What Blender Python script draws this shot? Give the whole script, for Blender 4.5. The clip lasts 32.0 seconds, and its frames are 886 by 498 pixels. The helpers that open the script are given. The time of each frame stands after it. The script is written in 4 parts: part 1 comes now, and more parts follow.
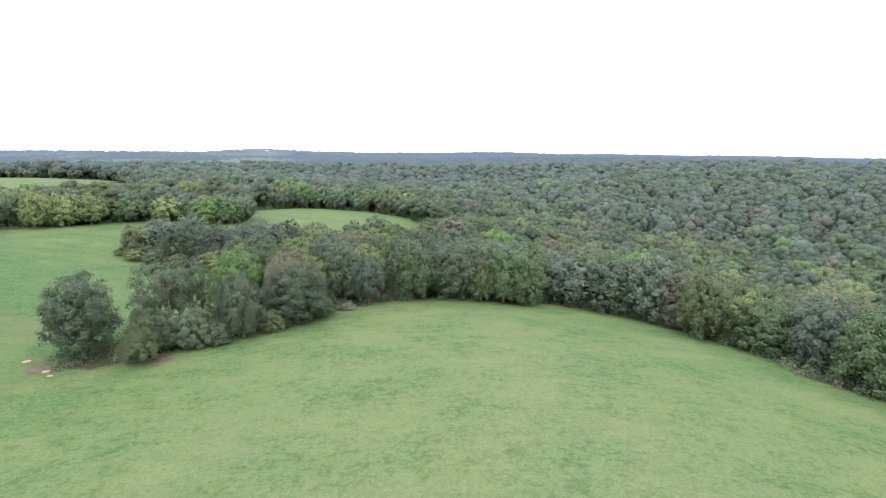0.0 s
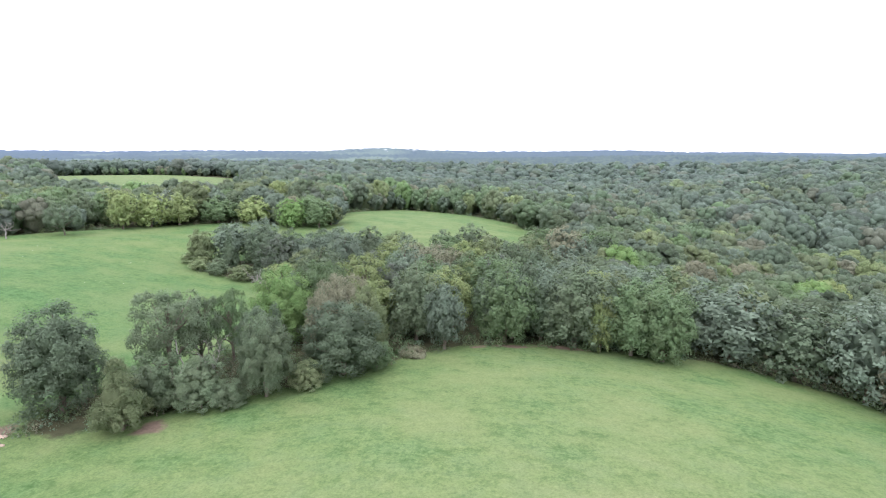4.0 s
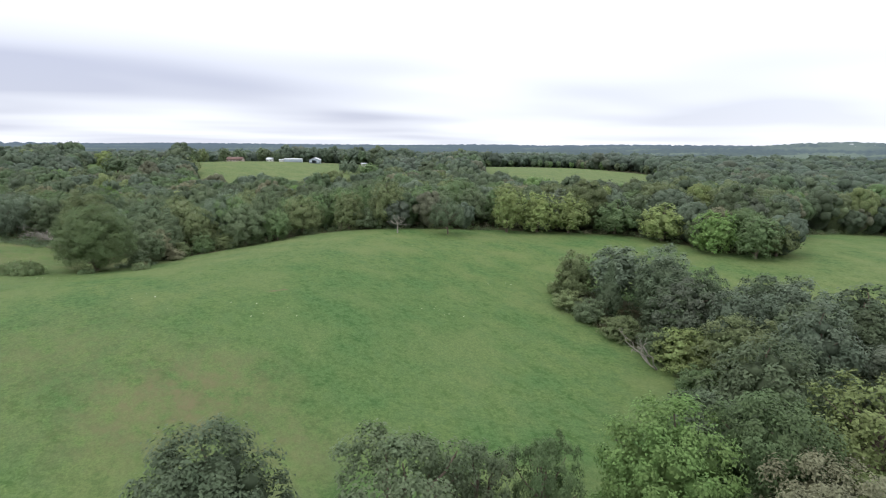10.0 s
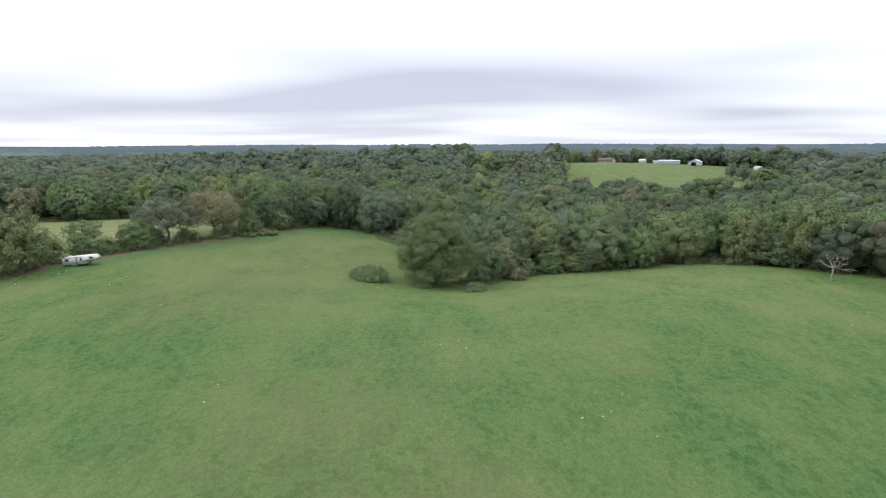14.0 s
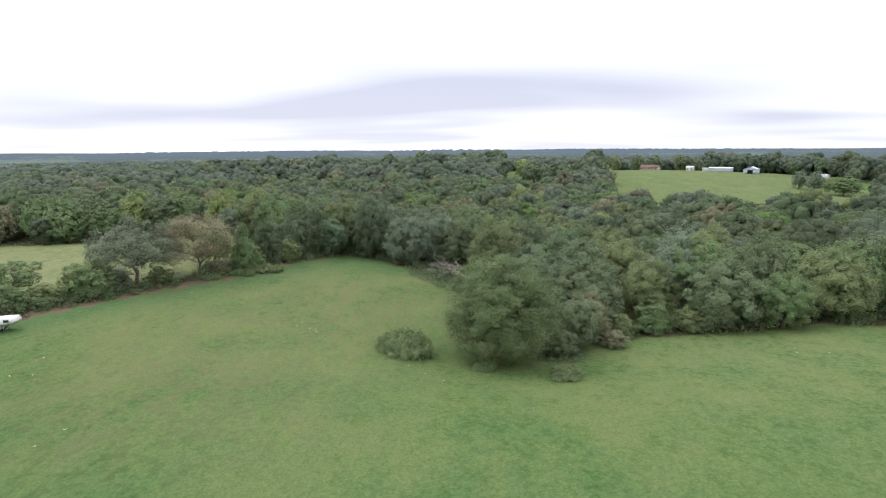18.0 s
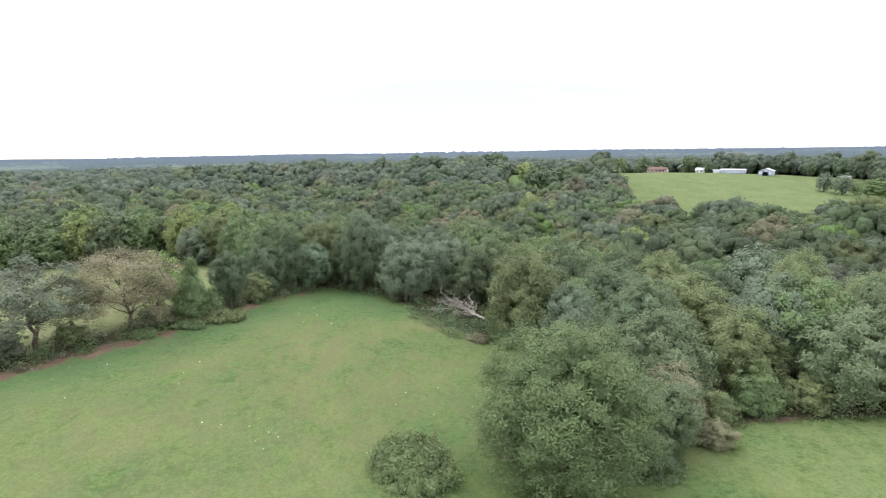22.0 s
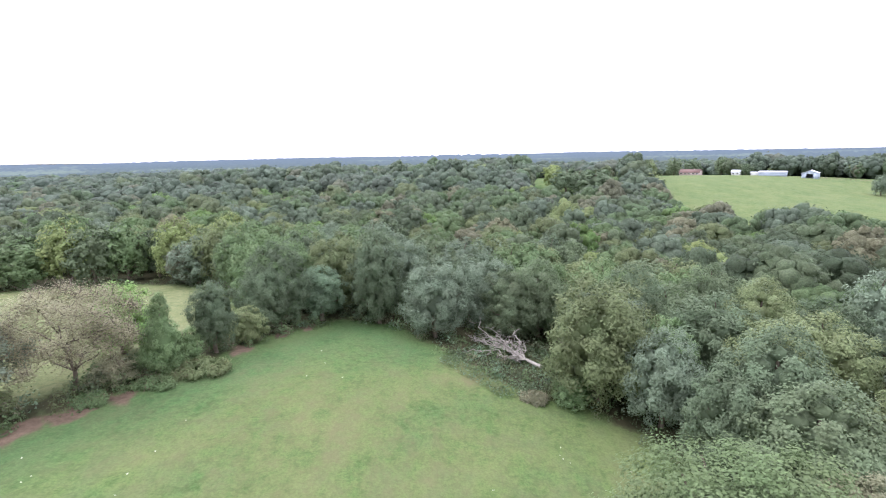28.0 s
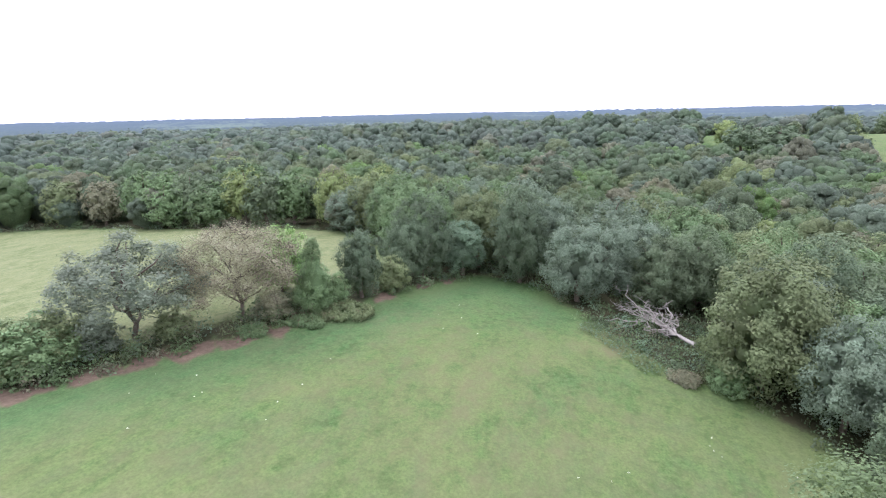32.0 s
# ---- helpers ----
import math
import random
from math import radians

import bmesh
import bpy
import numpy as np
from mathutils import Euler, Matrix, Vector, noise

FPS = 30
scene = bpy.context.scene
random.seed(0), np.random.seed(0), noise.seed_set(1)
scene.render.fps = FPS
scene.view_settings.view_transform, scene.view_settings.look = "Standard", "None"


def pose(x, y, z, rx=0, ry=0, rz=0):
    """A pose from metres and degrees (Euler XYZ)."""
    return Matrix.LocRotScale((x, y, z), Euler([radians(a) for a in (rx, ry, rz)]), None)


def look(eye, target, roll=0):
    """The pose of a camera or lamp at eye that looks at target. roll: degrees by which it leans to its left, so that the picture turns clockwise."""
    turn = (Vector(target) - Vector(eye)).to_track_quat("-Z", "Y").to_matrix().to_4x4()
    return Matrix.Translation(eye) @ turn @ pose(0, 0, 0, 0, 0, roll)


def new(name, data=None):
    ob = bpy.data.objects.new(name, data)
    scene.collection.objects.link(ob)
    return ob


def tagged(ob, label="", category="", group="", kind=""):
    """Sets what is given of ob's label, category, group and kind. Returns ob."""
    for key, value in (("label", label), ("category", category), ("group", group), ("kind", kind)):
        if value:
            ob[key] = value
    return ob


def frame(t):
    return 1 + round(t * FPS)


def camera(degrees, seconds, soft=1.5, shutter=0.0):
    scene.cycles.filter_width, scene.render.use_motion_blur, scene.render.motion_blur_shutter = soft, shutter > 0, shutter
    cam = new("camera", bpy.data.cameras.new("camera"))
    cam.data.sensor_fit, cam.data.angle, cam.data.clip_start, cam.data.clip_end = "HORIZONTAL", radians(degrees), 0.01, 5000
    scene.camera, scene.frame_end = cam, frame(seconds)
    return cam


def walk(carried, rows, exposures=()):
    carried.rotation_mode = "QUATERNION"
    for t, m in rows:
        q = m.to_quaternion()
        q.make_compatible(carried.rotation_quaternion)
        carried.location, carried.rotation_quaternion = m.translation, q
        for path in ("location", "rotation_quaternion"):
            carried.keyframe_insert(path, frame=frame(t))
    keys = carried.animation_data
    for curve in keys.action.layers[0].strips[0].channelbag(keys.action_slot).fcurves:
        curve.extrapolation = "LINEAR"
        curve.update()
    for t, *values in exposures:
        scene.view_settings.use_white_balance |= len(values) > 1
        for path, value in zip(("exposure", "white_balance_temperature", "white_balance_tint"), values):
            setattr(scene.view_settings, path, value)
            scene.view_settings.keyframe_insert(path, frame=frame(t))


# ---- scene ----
cam = camera(78.0, 32.0, soft=1.1)
PATH = [
    (0, (0.0, 0.0, 40.0), (-0.001, 1.969, 39.652), 0.6),
    (0.5, (0.585, 4.014, 39.912), (0.549, 5.983, 39.564), 0.6),
    (1, (1.218, 7.886, 39.856), (1.147, 9.855, 39.508), 0.5),
    (1.5, (1.664, 11.891, 39.842), (1.552, 13.857, 39.493), 0.5),
    (2, (1.995, 15.884, 39.822), (1.833, 17.846, 39.471), 0.5),
    (2.5, (2.142, 19.861, 39.763), (1.915, 21.816, 39.409), 0.5),
    (3, (2.22, 23.738, 39.694), (1.926, 25.684, 39.337), 0.5),
    (3.5, (2.14, 27.442, 39.567), (1.78, 29.377, 39.212), 0.4),
    (4, (1.367, 31.486, 39.368), (0.957, 33.411, 39.012), 0.4),
    (4.5, (0.116, 35.749, 39.136), (-0.343, 37.662, 38.777), 0.4),
    (5, (-1.396, 40.108, 38.914), (-1.92, 42.004, 38.551), 0.3),
    (5.5, (-2.955, 44.438, 38.742), (-3.575, 46.305, 38.376), 0.3),
    (6, (-4.345, 48.617, 38.662), (-5.105, 50.43, 38.294), 0.4),
    (6.5, (-5.806, 52.596, 38.532), (-6.736, 54.328, 38.163), 0.4),
    (7, (-7.569, 56.732, 38.561), (-8.63, 58.386, 38.188), 0.4),
    (7.5, (-9.521, 60.544, 38.749), (-10.653, 62.149, 38.372), 0.3),
    (8, (-11.727, 64.203, 38.804), (-12.943, 65.746, 38.427), 0.4),
    (8.5, (-14.208, 67.746, 38.842), (-15.508, 69.218, 38.465), 0.5),
    (9, (-16.922, 71.119, 38.813), (-18.317, 72.5, 38.433), 0.4),
    (9.5, (-20.089, 74.19, 38.679), (-21.587, 75.459, 38.297), 0.5),
    (10, (-23.337, 76.91, 38.507), (-24.924, 78.066, 38.122), 0.4),
    (10.5, (-26.755, 79.358, 38.381), (-28.411, 80.412, 37.996), 0.4),
    (11, (-30.387, 81.596, 38.186), (-32.105, 82.545, 37.801), 0.3),
    (11.5, (-34.318, 83.504, 38.036), (-36.093, 84.341, 37.651), 0.3),
    (12, (-38.467, 85.015, 37.965), (-40.313, 85.682, 37.579), 0.3),
    (12.5, (-42.44, 86.159, 38.028), (-44.344, 86.634, 37.64), 0.1),
    (13, (-46.607, 86.989, 38.099), (-48.548, 87.271, 37.711), 0.0),
    (13.5, (-50.965, 87.389, 38.19), (-52.924, 87.496, 37.802), -0.1),
    (14, (-55.338, 87.612, 38.232), (-57.3, 87.571, 37.846), -0.2),
    (14.5, (-59.683, 87.375, 38.24), (-61.644, 87.281, 37.858), -0.2),
    (15, (-64.097, 86.694, 38.301), (-66.058, 86.578, 37.92), -0.3),
    (15.5, (-68.465, 85.71, 38.347), (-70.425, 85.584, 37.969), -0.3),
    (16, (-72.506, 84.699, 38.458), (-74.466, 84.569, 38.083), -0.2),
    (16.5, (-76.372, 83.679, 38.608), (-78.333, 83.549, 38.235), -0.3),
    (17, (-80.215, 82.664, 38.766), (-82.176, 82.536, 38.396), -0.3),
    (17.5, (-84.184, 81.667, 38.907), (-86.146, 81.543, 38.538), -0.3),
    (18, (-88.433, 80.699, 39.001), (-90.395, 80.58, 38.634), -0.4),
    (18.5, (-92.59, 79.783, 39.063), (-94.553, 79.666, 38.699), -0.6),
    (19, (-96.697, 79.004, 39.146), (-98.66, 78.889, 38.783), -0.6),
    (19.5, (-100.401, 78.375, 39.312), (-102.365, 78.253, 38.953), -0.7),
    (20, (-103.612, 77.815, 39.44), (-105.575, 77.691, 39.078), -0.7),
    (20.5, (-106.52, 77.453, 39.508), (-108.484, 77.334, 39.146), -0.7),
    (21, (-109.222, 76.997, 39.546), (-111.187, 76.885, 39.187), -0.8),
    (21.5, (-111.876, 76.615, 39.644), (-113.841, 76.511, 39.285), -0.8),
    (22, (-114.3, 76.287, 39.744), (-116.266, 76.193, 39.384), -0.9),
    (22.5, (-116.489, 75.958, 39.834), (-118.455, 75.878, 39.476), -0.9),
    (23, (-118.547, 75.506, 39.815), (-120.514, 75.445, 39.459), -0.9),
    (23.5, (-120.505, 75.121, 39.907), (-122.472, 75.078, 39.549), -0.9),
    (24, (-122.393, 74.68, 39.922), (-124.361, 74.65, 39.563), -0.8),
    (24.5, (-124.05, 74.353, 39.937), (-126.018, 74.332, 39.577), -0.8),
    (25, (-125.69, 74.126, 39.895), (-127.658, 74.111, 39.535), -0.8),
    (25.5, (-127.3, 73.83, 39.735), (-129.267, 73.817, 39.378), -1.0),
    (26, (-128.837, 73.523, 39.627), (-130.805, 73.538, 39.272), -1.2),
    (26.5, (-130.294, 73.187, 39.559), (-132.262, 73.231, 39.205), -1.3),
    (27, (-131.664, 72.805, 39.518), (-133.632, 72.848, 39.166), -1.3),
    (27.5, (-132.94, 72.353, 39.494), (-134.909, 72.342, 39.143), -1.3),
    (28, (-134.114, 71.809, 39.475), (-136.078, 71.662, 39.126), -1.2),
    (28.5, (-134.924, 71.796, 39.427), (-136.874, 71.514, 39.081), -1.2),
    (29, (-135.328, 71.814, 39.339), (-137.264, 71.45, 38.993), -1.2),
    (29.5, (-135.671, 71.767, 39.264), (-137.582, 71.29, 38.918), -1.2),
    (30, (-135.976, 71.977, 39.207), (-137.859, 71.419, 38.831), -1.4),
    (30.5, (-136.026, 72.128, 39.093), (-137.872, 71.535, 38.602), -1.5),
    (31, (-136.285, 72.117, 39.166), (-138.122, 71.497, 38.672), -1.5),
    (31.5, (-136.318, 71.906, 39.12), (-138.148, 71.268, 38.627), -1.4),
    (32, (-136.536, 71.851, 39.047), (-138.359, 71.19, 38.555), -1.3),
]
EXPOSURES = [(0, 1.02, 5900, 18), (1, 1.16, 5900, 18), (2, 1.30, 5900, 18), (3.5, 1.28, 5900, 18), (6, 0.99, 5950, 18), (6.6, 0.85, 6050, 17), (7.2, 0.58, 6100, 15), (8, 0.38, 6150, 13), (9, 0.33, 6250, 10), (12, 0.40, 6400, 8), (15, 0.36, 6400, 8), (18, 0.51, 6450, 10), (20, 0.76, 6450, 12), (25, 1.07, 6200, 16), (28, 1.21, 6000, 20), (32, 1.14, 5800, 21)]
walk(cam, [(t, look(eye, target, roll)) for t, eye, target, roll in PATH], EXPOSURES)

# ---- light ----
SUN_EL, SUN_AZ = 52, 200
world = bpy.data.worlds.new("overcast_sky")
scene.world = world
world.use_nodes = True


def wire(tree, a, out, b, inp):
    tree.links.new(a.outputs[out], b.inputs[inp])


def node(tree, kind, **values):
    n = tree.nodes.new(kind)
    for key, value in values.items():
        n.inputs[key.replace("_", " ")].default_value = value
    return n


def maths(tree, op, a, b=None, clamp=False, c=None):
    n = tree.nodes.new("ShaderNodeMath")
    n.operation, n.use_clamp = op, clamp
    for i, v in enumerate((a, b, c)):
        if v is None:
            continue
        if isinstance(v, (int, float)):
            n.inputs[i].default_value = v
        else:
            tree.links.new(v, n.inputs[i])
    return n.outputs[0]


def ramp(tree, fac, stops):
    n = tree.nodes.new("ShaderNodeValToRGB")
    e = n.color_ramp.elements
    while len(e) < len(stops):
        e.new(0.5)
    for el, (p, c) in zip(e, stops):
        el.position, el.color = p, (*c, 1) if len(c) == 3 else c
    if fac is not None:
        tree.links.new(fac, n.inputs[0])
    return n.outputs[0]


def mix(tree, fac, a, b, how="MIX"):
    n = tree.nodes.new("ShaderNodeMix")
    n.data_type, n.blend_type = "RGBA", how
    for i, v in ((0, fac), (6, a), (7, b)):
        if isinstance(v, (int, float)):
            n.inputs[i].default_value = v
        elif isinstance(v, tuple):
            n.inputs[i].default_value = (*v, 1)
        else:
            tree.links.new(v, n.inputs[i])
    return n.outputs[2]


def noise_tex(tree, vec, scale, detail=3.0, rough=0.55):
    n = node(tree, "ShaderNodeTexNoise", Scale=scale, Detail=detail, Roughness=rough)
    if vec is not None:
        tree.links.new(vec, n.inputs["Vector"])
    return n.outputs["Fac"]


def stretch(tree, vec, scale, loc=(0, 0, 0)):
    n = tree.nodes.new("ShaderNodeMapping")
    n.inputs["Scale"].default_value, n.inputs["Location"].default_value = scale, loc
    tree.links.new(vec, n.inputs["Vector"])
    return n.outputs[0]


# An overcast deck: white cloud with long grey-lavender rolls low over the west, over a Nishita sky.
wt = world.node_tree
wt.nodes.clear()
geo = wt.nodes.new("ShaderNodeTexCoord")
sep = wt.nodes.new("ShaderNodeSeparateXYZ")
wire(wt, geo, "Generated", sep, 0)
up = maths(wt, "MAXIMUM", sep.outputs[2], 0.0)
lift = maths(wt, "ADD", up, 0.055)
flat = wt.nodes.new("ShaderNodeCombineXYZ")
wt.links.new(maths(wt, "DIVIDE", sep.outputs[0], lift), flat.inputs[0])
wt.links.new(maths(wt, "DIVIDE", sep.outputs[1], lift), flat.inputs[1])
rolls = noise_tex(wt, stretch(wt, flat.outputs[0], (0.22, 0.17, 1), (3.1, -0.06, 0)), 1.0, 2.0, 0.4)
band = ramp(wt, up, [(0.0, (0.65,) * 3), (0.04, (0.9,) * 3), (0.12, (1,) * 3), (0.25, (0.25,) * 3), (0.4, (0, 0, 0))])
west = maths(wt, "MULTIPLY_ADD", sep.outputs[0], -0.75, True, c=0.35)
grey = maths(wt, "MULTIPLY", maths(wt, "MULTIPLY", band, west), ramp(wt, rolls, [(0.26, (0, 0, 0)), (0.62, (1, 1, 1))]), True)
cloud = mix(wt, grey, (1.10, 1.10, 1.12), (0.54, 0.55, 0.66))
zen = mix(wt, ramp(wt, up, [(0.05, (0, 0, 0)), (0.9, (1, 1, 1))]), (0.92, 0.93, 0.95), (1.55, 1.55, 1.55))
deck = mix(wt, 1.0, cloud, zen, "MULTIPLY")
sky = wt.nodes.new("ShaderNodeTexSky")
sky.sky_type, sky.sun_disc = "NISHITA", False
sky.sun_elevation, sky.sun_rotation = radians(SUN_EL), radians(SUN_AZ)
blue = mix(wt, 1.0, sky.outputs[0], (0.08, 0.08, 0.08), "MULTIPLY")
bg = node(wt, "ShaderNodeBackground", Strength=1.0)
wt.links.new(mix(wt, 0.10, deck, blue), bg.inputs[0])
wire(wt, bg, 0, wt.nodes.new("ShaderNodeOutputWorld"), 0)

sun = new("sun", bpy.data.lights.new("sun", "SUN"))
sun.data.energy, sun.data.angle, sun.data.color = 0.9, radians(25), (1.0, 0.97, 0.92)
sun.rotation_euler = (radians(90 - SUN_EL), 0, radians(180 - SUN_AZ))


# ---- materials ----
def material(name, rough=0.9, spec=0.2):
    m = bpy.data.materials.new(name)
    m.use_nodes = True
    b = m.node_tree.nodes["Principled BSDF"]
    b.inputs["Roughness"].default_value = rough
    b.inputs["Specular IOR Level"].default_value = spec
    return m, m.node_tree, b


def bump(t, b, height, strength, dist):
    n = node(t, "ShaderNodeBump", Strength=strength, Distance=dist)
    t.links.new(height, n.inputs["Height"])
    wire(t, n, 0, b, "Normal")


def where(t):
    return t.nodes.new("ShaderNodeNewGeometry").outputs["Position"]


def plain(name, col, rough=0.8, spread=0.25, scale=2.0, metal=0.0, relief=0.0, spec=0.3):
    """Painted, metal or wooden stuff: one colour with weathering at two scales."""
    m, t, b = material(name, rough, spec)
    b.inputs["Metallic"].default_value = metal
    co = t.nodes.new("ShaderNodeTexCoord").outputs["Object"]
    n = mix(t, 0.4, noise_tex(t, co, scale), noise_tex(t, co, scale * 9))
    lo, hi = (tuple(c * k for c in col) for k in (1 - spread, 1 + spread))
    t.links.new(ramp(t, n, [(0.3, lo), (0.7, hi)]), b.inputs["Base Color"])
    if relief:
        bump(t, b, n, 0.6, relief)
    return m


def leaf_material(name, source, relief=False):
    """Leaves: the tree's own tint, varied leaf by leaf; some light comes through."""
    m, t, b = material(name, 0.65, 0.18)
    out = t.nodes["Material Output"]
    if source == "object":
        info = t.nodes.new("ShaderNodeObjectInfo")
        tint = info.outputs["Color"]
    else:
        att = t.nodes.new("ShaderNodeAttribute")
        att.attribute_name = "tint"
        tint = att.outputs["Color"]
    isl = t.nodes.new("ShaderNodeNewGeometry").outputs["Random Per Island"]
    hsv = t.nodes.new("ShaderNodeHueSaturation")
    t.links.new(tint, hsv.inputs["Color"])
    patch = noise_tex(t, where(t), 0.35, 2.0)
    spray = noise_tex(t, where(t), 2.8 if relief else 1.6, 4.0, 0.75)
    if relief:
        bump(t, b, spray, 1.0, 0.5)
    v = maths(t, "MULTIPLY_ADD", isl, 0.36, c=0.84)
    v2 = maths(t, "MULTIPLY_ADD", patch, 0.5, c=0.78)
    v3 = maths(t, "MULTIPLY_ADD", spray, 1.7 if relief else 0.5, c=0.15 if relief else 0.75)
    t.links.new(maths(t, "MULTIPLY", maths(t, "MULTIPLY", v, v2), v3), hsv.inputs["Value"])
    hue = maths(t, "MULTIPLY_ADD", patch, 0.05, c=0.475)
    t.links.new(hue, hsv.inputs["Hue"])
    t.links.new(hsv.outputs[0], b.inputs["Base Color"])
    tr = t.nodes.new("ShaderNodeBsdfTranslucent")
    t.links.new(hsv.outputs[0], tr.inputs[0])
    ms = node(t, "ShaderNodeMixShader", Fac=0.30)
    wire(t, b, 0, ms, 1)
    wire(t, tr, 0, ms, 2)
    wire(t, ms, 0, out, 0)
    return m


LEAF, WOODS_LEAF, BLADE = leaf_material("leaves", "object"), leaf_material("woodland_leaves", "tint", True), leaf_material("weeds_and_grass", "tint")
BARK = plain("bark", (0.13, 0.105, 0.08), 0.95, 0.4, 1.5, relief=0.05)
BONE_WOOD = plain("weathered_dead_wood", (0.245, 0.226, 0.198), 0.9, 0.3, 1.2, relief=0.03)
RED_TWIG = plain("brown_twigs", (0.16, 0.10, 0.075), 0.95, 0.4, 1.0)

# Ground: pasture, leaf litter under trees, bare reddish soil, dry patches.
GROUND, gt, gb = material("pasture_and_woodland_floor", 0.95, 0.08)
pos = where(gt)
att = {}
for key in ("woods", "soil", "dry", "hay", "lush"):
    a = gt.nodes.new("ShaderNodeAttribute")
    a.attribute_name = key
    att[key] = a.outputs["Fac"]
wide, mid, fine = noise_tex(gt, pos, 0.022, 3), noise_tex(gt, stretch(gt, pos, (1, 1.5, 1)), 0.28, 4, 0.62), noise_tex(gt, pos, 1.7, 4, 0.7)
tuft, clod = noise_tex(gt, stretch(gt, pos, (1.0, 1.15, 1)), 0.55, 5, 0.7), noise_tex(gt, pos, 1.5, 3, 0.6)
grass = ramp(gt, mix(gt, 0.55, wide, mid), [(0.34, (0.066, 0.108, 0.036)), (0.48, (0.087, 0.130, 0.044)), (0.62, (0.118, 0.146, 0.058))])
grass = mix(gt, ramp(gt, mix(gt, 0.35, mid, wide), [(0.47, (0, 0, 0)), (0.58, (0.55,) * 3)]), grass, (0.054, 0.108, 0.038))
patchy = noise_tex(gt, stretch(gt, pos, (1, 1.3, 1), (7, 3, 0)), 0.085, 3, 0.6)
grass = mix(gt, ramp(gt, patchy, [(0.50, (0, 0, 0)), (0.66, (0.5,) * 3)]), grass, (0.120, 0.144, 0.058))
grass = mix(gt, ramp(gt, patchy, [(0.34, (0.6,) * 3), (0.48, (0, 0, 0))]), grass, (0.057, 0.114, 0.038))
grass = mix(gt, att["lush"], grass, (0.052, 0.110, 0.041))
grass = mix(gt, maths(gt, "MULTIPLY", att["hay"], 0.8), grass, ramp(gt, mid, [(0.35, (0.134, 0.152, 0.070)), (0.65, (0.174, 0.184, 0.094))]))
clump = maths(gt, "MULTIPLY", ramp(gt, mix(gt, 0.5, tuft, clod), [(0.47, (0, 0, 0)), (0.58, (1, 1, 1))]), ramp(gt, mix(gt, 0.35, patchy, mid), [(0.38, (0.95,) * 3), (0.58, (0.25,) * 3)]))
grass = mix(gt, maths(gt, "MULTIPLY", clump, 1.0), grass, mix(gt, 1.0, grass, (0.60, 0.71, 0.62), "MULTIPLY"))
grass = mix(gt, ramp(gt, fine, [(0.35, (0.0,) * 3), (0.75, (0.45,) * 3)]), grass, mix(gt, 1.0, grass, (1.55, 1.40, 1.5), "MULTIPLY"))
blade = noise_tex(gt, pos, 4.2, 3, 0.65)
grass = mix(gt, 1.0, grass, ramp(gt, blade, [(0.34, (0.80, 0.82, 0.81)), (0.66, (1.12, 1.09, 1.10))]), "MULTIPLY")
dry = maths(gt, "MULTIPLY", att["dry"], ramp(gt, mix(gt, 0.5, mid, tuft), [(0.38, (0, 0, 0)), (0.62, (1, 1, 1))]))
grass = mix(gt, maths(gt, "MULTIPLY", dry, 0.9), grass, (0.130, 0.112, 0.064))
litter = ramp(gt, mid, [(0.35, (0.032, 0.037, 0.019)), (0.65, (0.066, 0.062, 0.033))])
soil = ramp(gt, mix(gt, 0.5, mid, fine), [(0.35, (0.075, 0.054, 0.040)), (0.65, (0.168, 0.122, 0.088))])
ragged = mix(gt, 0.5, mid, tuft)


def edge(key, lo, hi):
    shifted = maths(gt, "ADD", att[key], maths(gt, "MULTIPLY_ADD", ragged, 0.9, c=-0.45))
    return ramp(gt, shifted, [(lo, (0, 0, 0)), (hi, (1, 1, 1))])


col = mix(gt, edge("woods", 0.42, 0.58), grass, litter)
col = mix(gt, edge("soil", 0.42, 0.62), col, soil)
gt.links.new(col, gb.inputs["Base Color"])
bump(gt, gb, mix(gt, 0.4, mix(gt, 0.5, fine, tuft), mid), 0.9, 0.35)

# ---- lie of the land ----
BASE = 7.0
KNOLLS = (
    (0, 60, 60, 9.5), (-60, 70, 45, -10.6), (60, 110, 60, 7.1), (-110, 90, 45, 9.9), (-150, 30, 50, 1.8),
    (-155, 82, 26, -4.5), (-150, 150, 45, 5.1), (-200, 40, 50, 4.1), (-200, 95, 45, -0.2), (-250, 80, 60, -1.1),
    (-85, 150, 40, -3.7), (-177, 108, 25, -3.0), (-30, 90, 35, 2.3), (-85, 220, 60, 4.3), (0, 230, 70, 11.2),
    (110, 190, 110, -26.6), (-300, 150, 80, -4.6), (-480, 220, 120, 14.0), (-250, -20, 80, 3.7), (-100, -40, 80, 5.0),
    (-200, 260, 90, 2.1), (40, -40, 80, 1.3), (-370, 60, 90, -1.8), (-350, 320, 110, 0.4),
    # east valley, its far side, and the ridges beyond
    (230, 480, 115, 9), (480, 700, 200, 3), (250, 1050, 260, 12), (620, 980, 300, 4), (900, 500, 300, 4), (330, 250, 110, -10),
    (-400, 470, 90, 5), (-640, 1950, 170, 20), (40, 640, 150, -22), (-455, -78, 50, 7), (-415, 288, 45, -6), (-520, 28, 75, 8),
)


def segment_distance(x, y, a, b):
    ax, ay, bx, by = *a, *b
    f = np.clip(((x - ax) * (bx - ax) + (y - ay) * (by - ay)) / ((bx - ax) ** 2 + (by - ay) ** 2), 0, 1)
    return np.hypot(x - ax - f * (bx - ax), y - ay - f * (by - ay))


